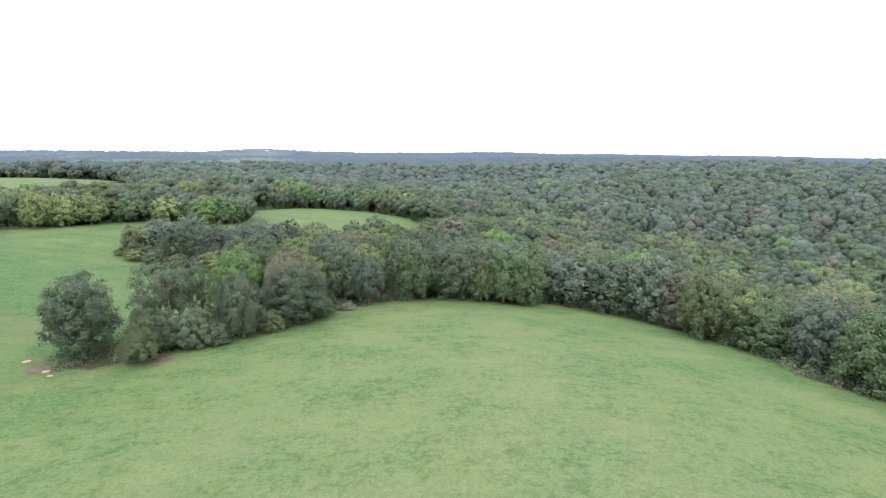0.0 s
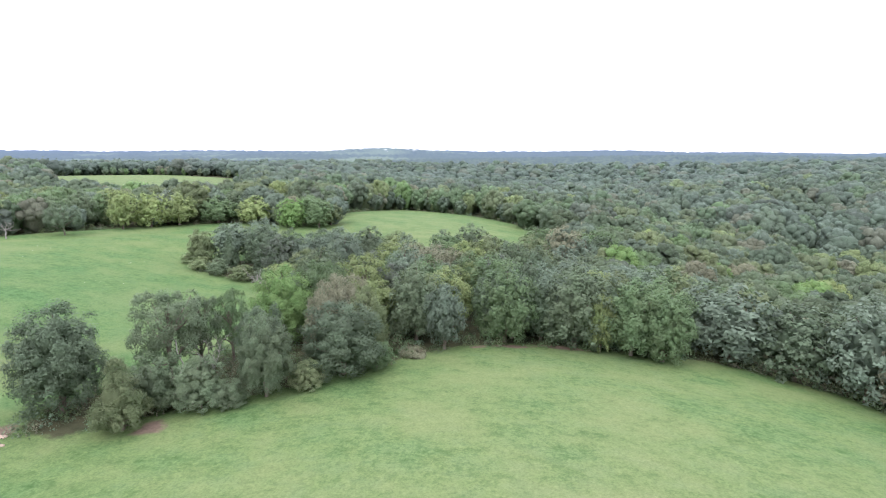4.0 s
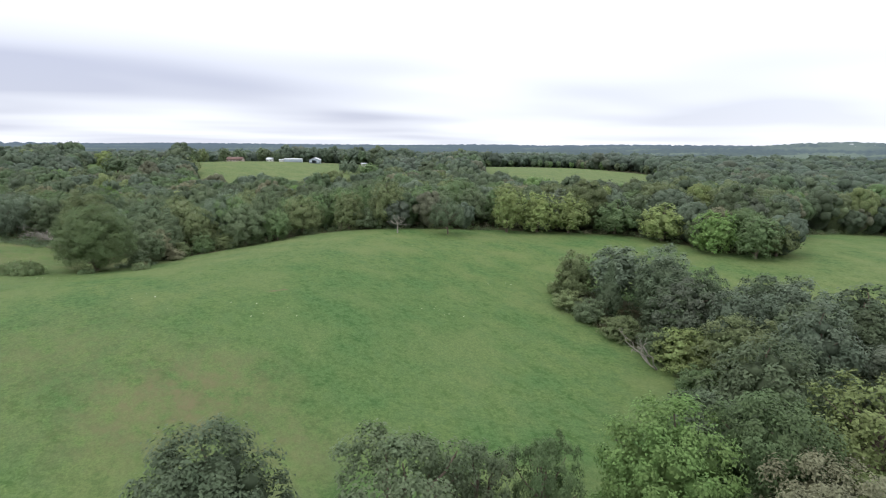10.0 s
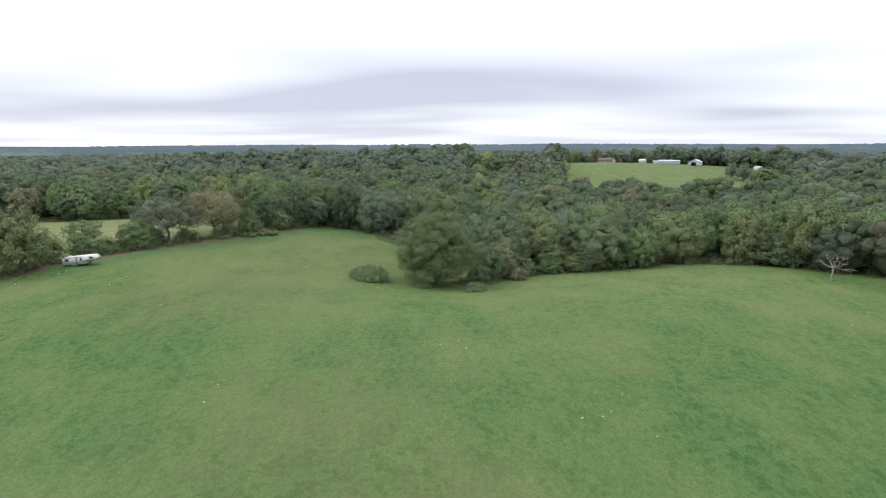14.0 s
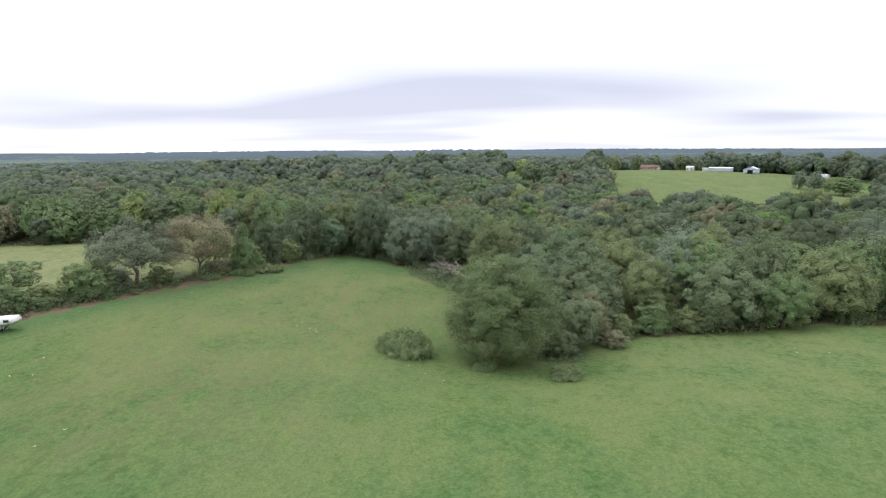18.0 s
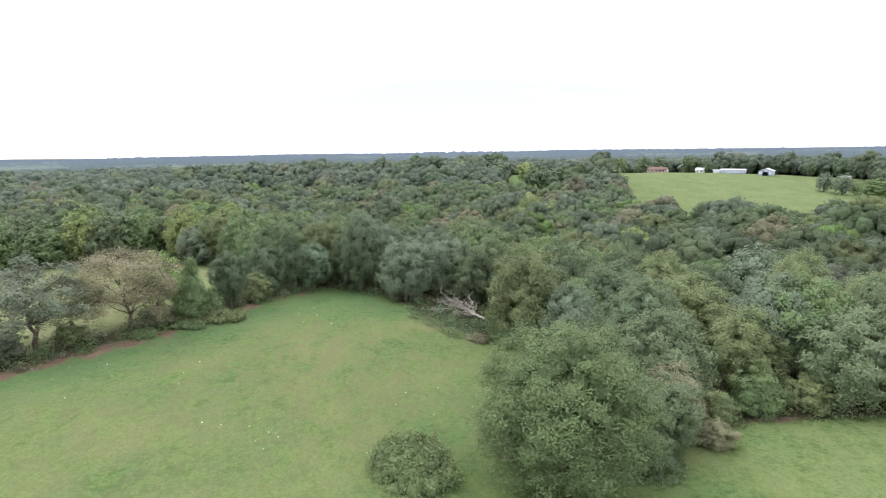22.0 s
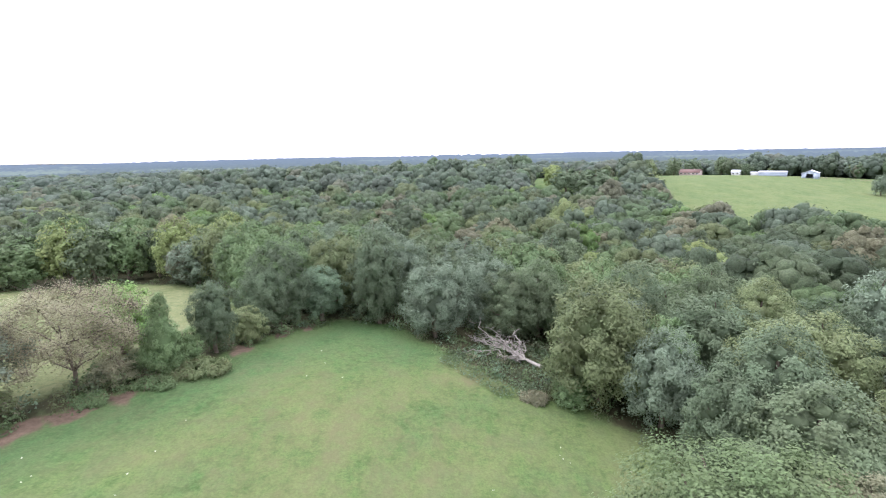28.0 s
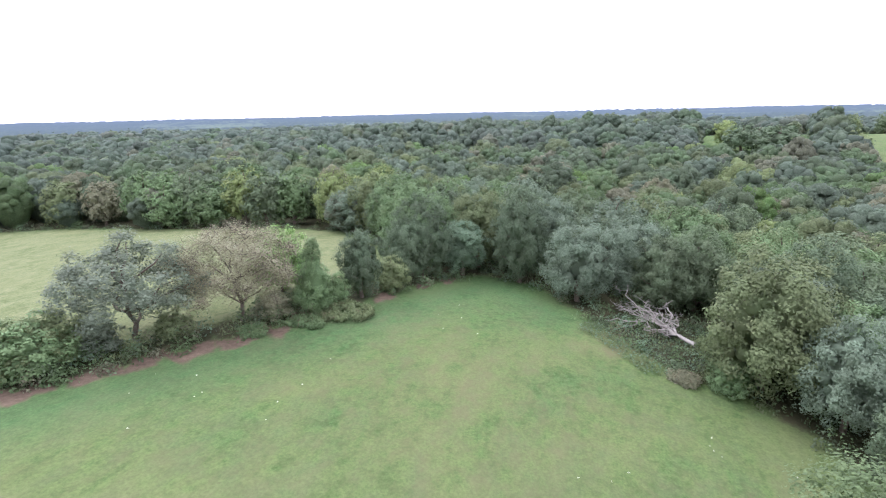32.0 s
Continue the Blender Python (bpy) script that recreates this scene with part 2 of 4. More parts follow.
def line_distance(x, y, pts):
    return np.min([segment_distance(x, y, a, b) for a, b in zip(pts, pts[1:])], axis=0)


# The stream valley north-east of the pastures.
VALLEY = [(190, 380), (110, 500), (0, 640), (-180, 820), (-420, 1050)]


def land(x, y):
    """Height of the ground, for single places or arrays."""
    z = BASE + 0.0 * x
    for a, b, s, k in KNOLLS:
        z = z + k * np.exp(-((x - a) ** 2 + (y - b) ** 2) / (2 * s * s))
    r = np.hypot(x + 80, y - 60)
    # the hills stand higher to the north-east, the west is nearly level
    east = np.clip(0.5 + (0.9 * (x + 80) + 0.4 * (y - 60)) / np.maximum(r, 1), 0, 1)
    z = z + (15 * east - 3 * (1 - east)) * np.clip((r - 650) / 1400, 0, 1)
    z = z + (4 + 4 * east) * np.clip((r - 500) / 900, 0, 1) * np.sin(x / 410 + 1.3) * np.sin(y / 370 + x / 900)
    z = z + (3 + 2 * east) * np.clip((r - 900) / 900, 0, 1) * np.sin(x / 190) * np.sin(y / 230 + 2)
    return z


MEADOW = [(130, 20), (90, 52), (66, 70), (60, 76), (56, 84), (57, 97), (52, 108), (45, 121), (30, 127), (15, 124), (-5, 120), (-13, 116), (-25, 103), (-35, 92), (-45, 84),
          (-52, 76), (-59, 77), (-62, 84), (-56, 92), (-52, 102), (-50, 114), (-49, 128), (-53, 139), (-66, 146), (-78, 148), (-88, 150), (-96, 156), (-92, 164), (-78, 168),
          (-55, 178), (-30, 183), (-8, 190), (5, 205), (0, 235), (-20, 275)]
MEADOW += [(-40, 297), (-52, 305), (-67, 313), (-80, 310), (-87, 300), (-91, 264), (-86, 233), (-79, 222), (-88, 212), (-95, 210), (-108, 212), (-120, 209), (-130, 199), (-140, 184),
           (-148, 169), (-158, 157), (-165, 147), (-172, 134), (-170, 120), (-170, 106), (-164, 98), (-172, 93), (-187, 88), (-193, 83), (-193, 77), (-199, 72), (-204, 67)]
MEADOW += [(-209, 63), (-216, 57), (-218, 49), (-201, 41), (-189, 37), (-179, 33), (-165, 25), (-151, 15), (-143, 12), (-130, 2), (-110, -15), (-80, -60), (-60, -140), (130, -140)]
HAYFIELD = [(-120, -10), (-143, 5), (-151, 9), (-165, 18), (-180, 27), (-190, 30), (-200, 33), (-215, 35), (-235, 20), (-244, 7), (-243, -7), (-236, -33), (-233, -69), (-226, -85), (-180, -95), (-120, -80)]
HILL_FIELD = [(-280, 214), (-290, 194), (-307, 172), (-312, 157), (-338, 150), (-378, 150), (-458, 162), (-532, 182), (-562, 212), (-558, 268), (-532, 300), (-480, 335), (-445, 310), (-416, 308), (-330, 250)]
NORTH_FIELD = [(-185, 330), (-160, 262), (-178, 245), (-224, 262), (-272, 282), (-360, 360), (-518, 488), (-452, 563), (-321, 532), (-225, 420)]
LANE_FIELD = [(-400, 300), (-445, 310), (-500, 400), (-440, 400), (-380, 350)]
FAR_FIELDS = [[(-640, 60), (-560, 90), (-560, 130), (-690, 140)], [(-900, 20), (-760, 40), (-770, 90), (-930, 80)], [(-560, 160), (-640, 190), (-720, 300), (-600, 300), (-540, 220)],
              [(-300, -185), (-330, -230), (-400, -340), (-360, -360), (-280, -220)], [(-374, 94), (-392, 126), (-432, 146), (-560, 175), (-760, 150), (-700, 110)], [(-560, -480), (-500, -440), (-480, -520)], [(-462, -8), (-456, 58), (-535, 74), (-545, -14)], [(-424, -84), (-428, -44), (-466, -40), (-462, -92)]]
FIELDS = [MEADOW, HAYFIELD, HILL_FIELD, NORTH_FIELD, LANE_FIELD] + FAR_FIELDS
HEDGE = [(-130, -4), (-140, 16), (-151, 18), (-166, 28), (-190, 40), (-204, 44), (-212, 36), (-200, 30), (-180, 24), (-151, 6)]
# A rough line along the camera's flight: detail thins out away from it.
FLIGHT_LINE = [(0, 0), (0, 55), (-45, 90), (-150, 62)]


def inside(x, y, poly):
    """Signed distance to a polygon: positive inside."""
    ins = np.zeros(np.shape(x), bool)
    for (ax, ay), (bx, by) in zip(poly, poly[1:] + poly[:1]):
        cross = (ay > y) != (by > y)
        ins ^= cross & (x < (bx - ax) * (y - ay) / (by - ay if by != ay else 1e-9) + ax)
    d = line_distance(x, y, poly + poly[:1])
    return np.where(ins, d, -d)


def open_ground(x, y):
    return np.max([inside(x, y, p) for p in FIELDS], axis=0)


def mesh_from(name, verts, faces, mats, tint=None, smooth=False):
    """One mesh from arrays; faces of one size."""
    verts, faces = np.asarray(verts, np.float32), np.asarray(faces, np.int32)
    me = bpy.data.meshes.new(name)
    n, k = faces.shape
    me.vertices.add(len(verts))
    me.vertices.foreach_set("co", verts.ravel())
    me.loops.add(n * k)
    me.loops.foreach_set("vertex_index", faces.ravel())
    me.polygons.add(n)
    me.polygons.foreach_set("loop_start", np.arange(n, dtype=np.int32) * k)
    me.polygons.foreach_set("loop_total", np.full(n, k, np.int32))
    if smooth:
        me.polygons.foreach_set("use_smooth", np.ones(n, bool))
    for m in mats if isinstance(mats, (list, tuple)) else [mats]:
        me.materials.append(m)
    me.update(calc_edges=True)
    if tint is not None:
        a = me.attributes.new("tint", "FLOAT_COLOR", "FACE")
        a.data.foreach_set("color", np.c_[tint, np.ones(len(tint))].astype(np.float32).ravel())
    return me


# ---- ground: one sheet to the horizon ----
def graded(lo, hi, fine_step, reach):
    inner = np.arange(lo, hi + 0.1, fine_step)
    out, step, at = [], fine_step, 0.0
    while at < reach:
        step *= 1.13
        at += step
        out.append(at)
    out = np.array(out)
    return np.r_[(lo - out)[::-1], inner, hi + out]


gx, gy = graded(-260, 110, 2.2, 4300), graded(-70, 330, 2.4, 4300)
GX, GY = np.meshgrid(gx, gy)
GZ = land(GX, GY)
rows_n, cols_n = GX.shape
idx = np.arange(rows_n * cols_n).reshape(rows_n, cols_n)
quads = np.stack([idx[:-1, :-1], idx[:-1, 1:], idx[1:, 1:], idx[1:, :-1]], -1).reshape(-1, 4)
me = mesh_from("ground", np.c_[GX.ravel(), GY.ravel(), GZ.ravel()], quads, GROUND, smooth=True)
fx, fy = GX.ravel(), GY.ravel()


def layer(key, values):
    me.attributes.new(key, "FLOAT", "POINT").data.foreach_set("value", np.clip(values, 0, 1).astype(np.float32))


def spot(x, y, r):
    return np.clip(1.15 - np.hypot(fx - x, fy - y) / r, 0, 1)


hedge_in = inside(fx, fy, HEDGE)
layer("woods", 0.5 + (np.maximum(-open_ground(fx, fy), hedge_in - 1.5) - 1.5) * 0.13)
layer("soil", np.max([spot(-60, 77, 3.2), spot(-63.5, 79.5, 1.6), spot(-110.8, 106.4, 2.1), spot(-44, 82, 3), spot(-155.4, 84.1, 1.9),
                      1.5 - line_distance(fx, fy, [(-140, 11), (-152, 15), (-166, 24.5), (-176, 31), (-184, 35)]) / 1.5,
                      1.0 - line_distance(fx, fy, [(-196, 39), (-206, 42), (-214, 46)]) / 2.0,
                      1.0 - line_distance(fx, fy, [(-171, 106), (-173, 114), (-173, 122)]) / 1.2,
                      1.0 - line_distance(fx, fy, [(-12, 117.5), (2, 122), (9, 123)]) / 1.8], axis=0))
layer("dry", np.max([spot(-85, 86, 14), spot(-100, 75, 18) * 0.45, spot(-178, 58, 40) * 0.62, spot(-160, 45, 30) * 0.5, spot(-170, 85, 14), spot(-140, 50, 22) * 0.6, spot(-72, 92, 9) * 0.7, spot(-199, 70, 8)], axis=0))
# pale tone: full on the hay field, weaker to lighten other pastures
layer("hay", np.max([spot(-160, 118, 34) * 0.32, 0.5 + inside(fx, fy, HAYFIELD) * 0.2, 0.38 + np.minimum(0, inside(fx, fy, HILL_FIELD)) , 0.35 + np.minimum(0, inside(fx, fy, NORTH_FIELD)), 0.30 - np.hypot(fx + 45, fy - 215) / 220, 0.42 - np.abs(fx - 5) / 200 - np.abs(fy - 50) / 300], axis=0))
# deep green along the hedgerow; two wide spots darken the pasture
layer("lush", np.max([0.9 - line_distance(fx, fy, [(-150, 18), (-170, 32), (-190, 42), (-214, 52), (-205, 62)]) / 9, spot(-95, 112, 48) * 0.35, spot(-105, 60, 40) * 0.3], axis=0))
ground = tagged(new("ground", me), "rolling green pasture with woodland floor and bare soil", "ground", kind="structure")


# ---- trees ----
OAK, OLIVE, BLUE, GREEN = (0.122, 0.160, 0.088), (0.150, 0.184, 0.086), (0.146, 0.190, 0.128), (0.128, 0.188, 0.084)
DARK, BROWN, BRIGHT, YELLOW = (0.105, 0.142, 0.082), (0.190, 0.192, 0.118), (0.165, 0.262, 0.084), (0.208, 0.260, 0.098)
TAN, GREY, MINT = (0.216, 0.206, 0.128), (0.132, 0.158, 0.110), (0.162, 0.234, 0.144)
LONE = (0.120, 0.166, 0.074)
WORDS = {OAK: "dark green", OLIVE: "olive green", BLUE: "grey-green", GREEN: "mid green", DARK: "deep green", BROWN: "brownish turning", BRIGHT: "bright green",
         YELLOW: "yellow-green", TAN: "thin tan-brown", GREY: "silvery grey-green", MINT: "pale mint green", LONE: "light grey-green"}
SHAPES = {"round": "rounded broadleaf tree", "tall": "tall narrow broadleaf tree", "airy": "loose open-crowned tree", "cone": "cone-shaped bushy tree", "bush": "low spreading thicket shrub",
          "oak": "spreading pasture tree with bare trunk", "bare": "thinning tree with visible branches", "dome": "large lone domed tree in open pasture"}


def lobes(rng, style):
    """Leaf masses of a crown in a tree 12 m high and 10 m wide: boughs spread over an egg that suits the kind of tree, and the clumps on each. Rows of x, y, z, radius."""
    mid, up, down, wide, n, size, loose = {"round": (5.4, 6.3, 5.3, 4.85, 60, 1.0, 0.10), "tall": (5.5, 6.3, 5.2, 4.5, 56, 0.95, 0.13), "airy": (6.4, 5.5, 5.2, 4.6, 58, 0.85, 0.17),
                                           "cone": (4.0, 7.8, 3.9, 4.7, 60, 0.85, 0.10), "bush": (3.6, 8.0, 3.8, 4.9, 52, 1.05, 0.15), "oak": (6.3, 5.5, 4.4, 4.9, 62, 0.8, 0.13),
                                           "bare": (6.2, 5.6, 4.8, 4.8, 60, 0.9, 0.13), "dome": (5.6, 6.2, 5.4, 4.9, 150, 0.85, 0.05)}[style]
    low = {"oak": -0.8, "bare": -0.8, "airy": -0.85}.get(style, -0.96)
    boughs, clumps = [], []
    for i in range(n):
        c = 1 - (1 - low) * (i + 0.5) / n + rng.uniform(-0.05, 0.05)
        c = min(1.0, max(-1.0, c))
        a = 2.39996 * i + rng.uniform(-0.35, 0.35)
        s = math.sqrt(max(0.0, 1 - abs(c) ** (3.4 if c < 0 and style in ("dome", "round", "bush") else 2)))
        if style == "cone":
            s = (1 - c) * 0.62 if c > -0.4 else s
        r = size * rng.uniform(0.72, 1.3)
        k = 1 + rng.uniform(-2.2, 0.9) * loose
        out = np.array((s * math.cos(a), s * math.sin(a), c))
        b = out * ((wide - r) * k, (wide - r) * k, ((up if c > 0 else down) - r) * k) + (0, 0, mid)
        boughs.append((*b, r))
        face = out + (0, 0, 0.45)
        for _ in range(6):
            d = rng.normal(size=3) * 0.8 + face
            d /= np.linalg.norm(d)
            clumps.append((*(b + d * r * rng.uniform(0.35, 0.95)), r * rng.uniform(0.38, 0.72)))
    b = np.array(boughs)
    mid = np.array((0, 0, b[:, 2].mean()))
    for _ in range({"dome": 2}.get(style, 1)):
        clumps += [(*(mid + (row[:3] - mid) * rng.uniform(0.7, 0.93) + rng.normal(size=3) * 0.4 * row[3]), row[3] * 0.8) for row in b]
    return np.array(boughs), np.array(clumps)


def leaf_cards(rng, lobe, count, size, spread=0.27, boughs=(), rise=1.0):
    """Small leaf sprays over the clumps, facing outwards and up, kept off the inside of the boughs."""
    k = rng.choice(len(lobe), count * 2, p=lobe[:, 3] ** 2 / (lobe[:, 3] ** 2).sum())
    d = rng.normal(size=(count * 2, 3))
    d[:, 2] += 0.3
    d /= np.linalg.norm(d, axis=1)[:, None]
    p = lobe[k, :3] + d * (lobe[k, 3] * rng.uniform(0.45, 1.3, count * 2))[:, None] * (1, 1, rise)
    inner = np.zeros(len(p), bool)
    for row in boughs:
        inner |= ((p - row[:3]) ** 2).sum(1) < (0.5 * row[3]) ** 2
    keep = np.where(~inner)[0][:count]
    p, d = p[keep], d[keep]
    o = p - (0, 0, lobe[:, 2].mean())
    o /= np.linalg.norm(o, axis=1)[:, None] + 1e-6
    nrm = 0.6 * d + 0.6 * o + np.array([0, 0, 0.3]) + spread * rng.normal(size=p.shape)
    nrm /= np.linalg.norm(nrm, axis=1)[:, None]
    return cards(rng, p, nrm, size)


def cards(rng, p, nrm, size):
    """One pointed leaf spray, a triangle, at each place."""
    t = np.cross(nrm, rng.normal(size=p.shape))
    t /= np.linalg.norm(t, axis=1)[:, None] + 1e-9
    b = np.cross(nrm, t)
    s = (size * rng.uniform(0.6, 1.4, len(p)))[:, None]
    v = np.stack([p + t * s, p - t * s * 0.65 + b * s * 0.62, p - t * s * 0.65 - b * s * 0.62], 1).reshape(-1, 3)
    return v, np.arange(len(v)).reshape(-1, 3)


def tri(bit):
    v, f = bit
    return v, np.concatenate([f[:, [0, 1, 2]], f[:, [0, 2, 3]]])


def ball(rng, c, r, rings=4, sides=7):
    """A rough closed lump of quads."""
    u = np.linspace(0, math.pi, rings + 1)
    w = np.arange(sides) * 2 * math.pi / sides
    k = 1 + 0.12 * rng.uniform(-1, 1, (rings + 1, sides))
    v = np.stack([np.sin(u)[:, None] * np.cos(w) * k, np.sin(u)[:, None] * np.sin(w) * k, np.cos(u)[:, None] * np.ones(sides) * k], -1) * r + c
    i = np.arange((rings + 1) * sides).reshape(rings + 1, sides)
    f = np.stack([i[:-1], i[1:], np.roll(i[1:], -1, 1), np.roll(i[:-1], -1, 1)], -1).reshape(-1, 4)
    return v.reshape(-1, 3), f


def join(bits):
    vs, fs, n = [], [], 0
    for v, f in bits:
        vs.append(v)
        fs.append(f + n)
        n += len(v)
    return np.concatenate(vs), np.concatenate(fs)


def tube(pts, radii, sides=6):
    """A tapered limb along points."""
    pts = np.asarray(pts, float)
    d = np.gradient(pts, axis=0)
    d /= np.linalg.norm(d, axis=1)[:, None] + 1e-9
    ref = np.where(np.abs(d[:, 2:3]) < 0.9, [[0, 0, 1.0]], [[1.0, 0, 0]])
    a = np.cross(d, ref)
    a /= np.linalg.norm(a, axis=1)[:, None]
    b = np.cross(d, a)
    w = np.arange(sides) * 2 * math.pi / sides
    r = np.asarray(radii, float)[:, None, None]
    v = pts[:, None] + r * (np.cos(w)[None, :, None] * a[:, None] + np.sin(w)[None, :, None] * b[:, None])
    i = np.arange(len(pts) * sides).reshape(len(pts), sides)
    f = np.stack([i[:-1], np.roll(i[:-1], -1, 1), np.roll(i[1:], -1, 1), i[1:]], -1).reshape(-1, 4)
    return v.reshape(-1, 3), f


def crooked(rng, a, b, n, wobble):
    f = np.linspace(0, 1, n)[:, None]
    p = np.asarray(a) + (np.asarray(b) - np.asarray(a)) * f
    return p + wobble * rng.normal(size=p.shape) * np.sin(math.pi * f)


def trunk_bits(rng, lobe, style, limbs=8):
    top = 7.5 if style in ("oak", "bare") else 9.0
    t = crooked(rng, (0, 0, -0.6), (rng.uniform(-0.4, 0.4), rng.uniform(-0.4, 0.4), top), 7, 0.18)
    bits = [tube(t, np.linspace(0.38, 0.10, 7) * ({"bush": 0.55, "bare": 0.45, "oak": 0.6}.get(style, 1)))]
    for i in rng.permutation(len(lobe))[:limbs]:
        z = min(lobe[i, 2] * 0.62, top * 0.8)
        s = t[np.argmin(np.abs(t[:, 2] - z))]
        bits.append(tube(crooked(rng, s, lobe[i, :3], 5, 0.22), np.linspace(0.15, 0.04, 5) * (0.6 if style == "bare" else 1), 5))
    return bits


def twigs(rng, starts, n, length, r=0.035):
    bits = []
    for _ in range(n):
        s = starts[rng.integers(len(starts))]
        d = rng.normal(size=3) + (0, 0, 0.6)
        d /= np.linalg.norm(d)
        bits.append(tube(crooked(rng, s, s + d * length * rng.uniform(0.5, 1.2), 4, 0.12), np.linspace(r, r * 0.35, 4), 4))
    return bits


def tree_meshes(style, seed, far):
    rng = np.random.default_rng(seed)
    boughs, lobe = lobes(rng, style)
    count, leaf = {"round": (23000, 0.125), "tall": (20000, 0.125), "airy": (17000, 0.115), "cone": (19000, 0.12), "bush": (14000, 0.145), "oak": (24000, 0.105), "bare": (30000, 0.07), "dome": (86000, 0.066)}[style]
    less, more = ((1.0, 1.0), (0.36, 1.55), (0.15, 2.35))[far] if style not in ("bare", "dome") else (1, 1)
    bits = [leaf_cards(rng, lobe, int(count * less), leaf * more, boughs=boughs, rise=1.6 if style in ("oak", "bare") else 1.0)]
    if style not in ("airy", "bare", "oak"):
        mid = np.array((0, 0, boughs[:, 2].mean()))
        bits += [tri(ball(rng, b[:3] * 0.70 + mid * 0.30, b[3] * 0.66, 3, 6 if far < 1 else 5)) for b in boughs[::1 + (far > 1)]]
        bits += [(ball(rng, (0, 0, 0), 1.0, 6, 9)[0] * (2.0, 2.0, 2.6) + mid, tri(ball(rng, mid, 1.0, 6, 9))[1])]
    wood = trunk_bits(rng, boughs, style, 16 if style in ("oak", "airy", "bare", "dome") else 7)
    if style == "bare":
        wood += twigs(rng, lobe[:, :3], 800, 1.6, 0.022)
    return mesh_from(style + "_crown", *join(bits), LEAF), mesh_from(style + "_trunk", *join(wood), BARK, smooth=True)


PROTO = {}
planted = []


def tree(x, y, h, w, style="round", tint=GREEN, group=""):
    """A tree of that height and spread, with its trunk on the ground."""
    off = float(line_distance(np.array(x), np.array(y), FLIGHT_LINE + [(-205, 60), (-178, 112)]))
    far = 0 if style in ("bare", "oak", "dome") else int(off > 32) + int(off > 80)
    turn = random.Random(int(x * 131 + y * 17)).random()
    seed = 1 + int(turn * (3 if style in ("round", "bush") else 2))
    key = (style, seed, far)
    if key not in PROTO:
        PROTO[key] = tree_meshes(style, 40 + seed * 7 + len(style), far)
    root = new("shrub" if style == "bush" else "tree")
    root.matrix_world = pose(x, y, float(land(x, y)) - 0.05, 0, 0, turn * 360) @ Matrix.Diagonal((w / 10, w / 10, h / 12, 1))
    tagged(root, f"{SHAPES[style]} with {WORDS[tint]} foliage", "shrub" if style == "bush" else "tree", group or "trees along the pasture")
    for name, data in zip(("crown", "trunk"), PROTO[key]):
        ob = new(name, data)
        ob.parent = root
        j = random.Random(int(x * 77 + y * 31)).uniform(-0.12, 0.12) + (-0.22 if x > -75 else 0.0) + (0.14 if style == "bush" or (x < -150 and y > 88) else 0)  # random tone; light and shade put in tint: east darker, bushes and north-west lighter
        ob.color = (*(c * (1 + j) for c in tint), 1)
    planted.append((x, y, w))
    return root


# peninsula
tree(-57.2, 83, 14.2, 12.0, "round", DARK)
tree(-47, 81, 9.8, 9.0, "cone", OLIVE)
tree(-50, 93, 14.9, 11.5, "airy", OAK)
tree(-47, 86, 7.7, 6.9, "bush", OAK)
tree(-42, 88, 7.6, 8.0, "bush", OAK)
tree(-35, 92, 11.5, 7.6, "round", OAK)
tree(-28, 101, 11.6, 13.0, "round", DARK)
tree(-34, 116, 13.0, 10.5, "round", BROWN)
tree(-16, 115, 12.0, 8.0, "tall", BLUE)
tree(-22, 119, 14.0, 11.4, "round", OAK)
tree(-7, 122, 13.8, 11.4, "round", GREEN)
tree(5, 124, 14.5, 13.2, "round", OAK)
tree(-1, 125, 11.2, 8.4, "tall", DARK)
tree(14, 123, 13.5, 11.0, "round", GREEN)
tree(9, 122, 11.0, 5.4, "round", YELLOW)
tree(19, 122, 12.7, 9.9, "round", GREEN)
tree(-90, 156, 10.0, 8.0, "round", OLIVE)
tree(-81, 155, 11.0, 6.7, "cone", DARK)
tree(-74, 160, 12.0, 10.8, "round", DARK)
tree(-67, 161, 12.0, 8.0, "round", DARK)
tree(-60, 168, 12.0, 12.3, "round", DARK)
tree(-49, 171, 12.0, 12.2, "round", DARK)
tree(-26, 155, 12.0, 15.7, "round", BROWN)
tree(-16, 175, 12.0, 13.9, "round", DARK)
tree(-4, 202, 12.0, 16.2, "round", GREEN)
tree(9, 210, 12.0, 13.5, "round", OLIVE)
tree(-8, 125, 13.0, 11.5, "round", DARK)
tree(1, 128, 13.0, 9.1, "round", BLUE)
# east edge
tree(32, 132, 14.3, 16.7, "round", BLUE)
tree(40, 126, 14.1, 13.5, "round", DARK)
tree(48, 121, 16.6, 13.7, "round", BLUE)
tree(52, 115, 14.0, 10.9, "round", BROWN)
tree(52, 105, 15.0, 10.5, "round", OLIVE)
tree(19, 130, 13.6, 13.3, "round", GREEN)
tree(8, 126, 13.7, 12.9, "round", DARK)
tree(-6, 125, 13.3, 10.9, "tall", DARK)
tree(45, 166, 12.0, 11.4, "round", YELLOW)
tree(98, 201, 12.0, 17.2, "round", YELLOW)
tree(13, 127, 12.0, 6.4, "round", YELLOW)
# north edge
tree(-141, 164, 9.6, 10.5, "oak", DARK)
tree(-138, 183, 14.2, 10.3, "tall", YELLOW)
tree(-135, 192, 12.8, 12.4, "round", YELLOW)
tree(-130, 200, 12.2, 12.5, "round", YELLOW)
tree(-122, 211, 10.4, 14.5, "round", GREEN)
tree(-108, 213, 10.7, 13.8, "round", YELLOW)
tree(-83, 213, 11.0, 11.0, "round", GREEN)
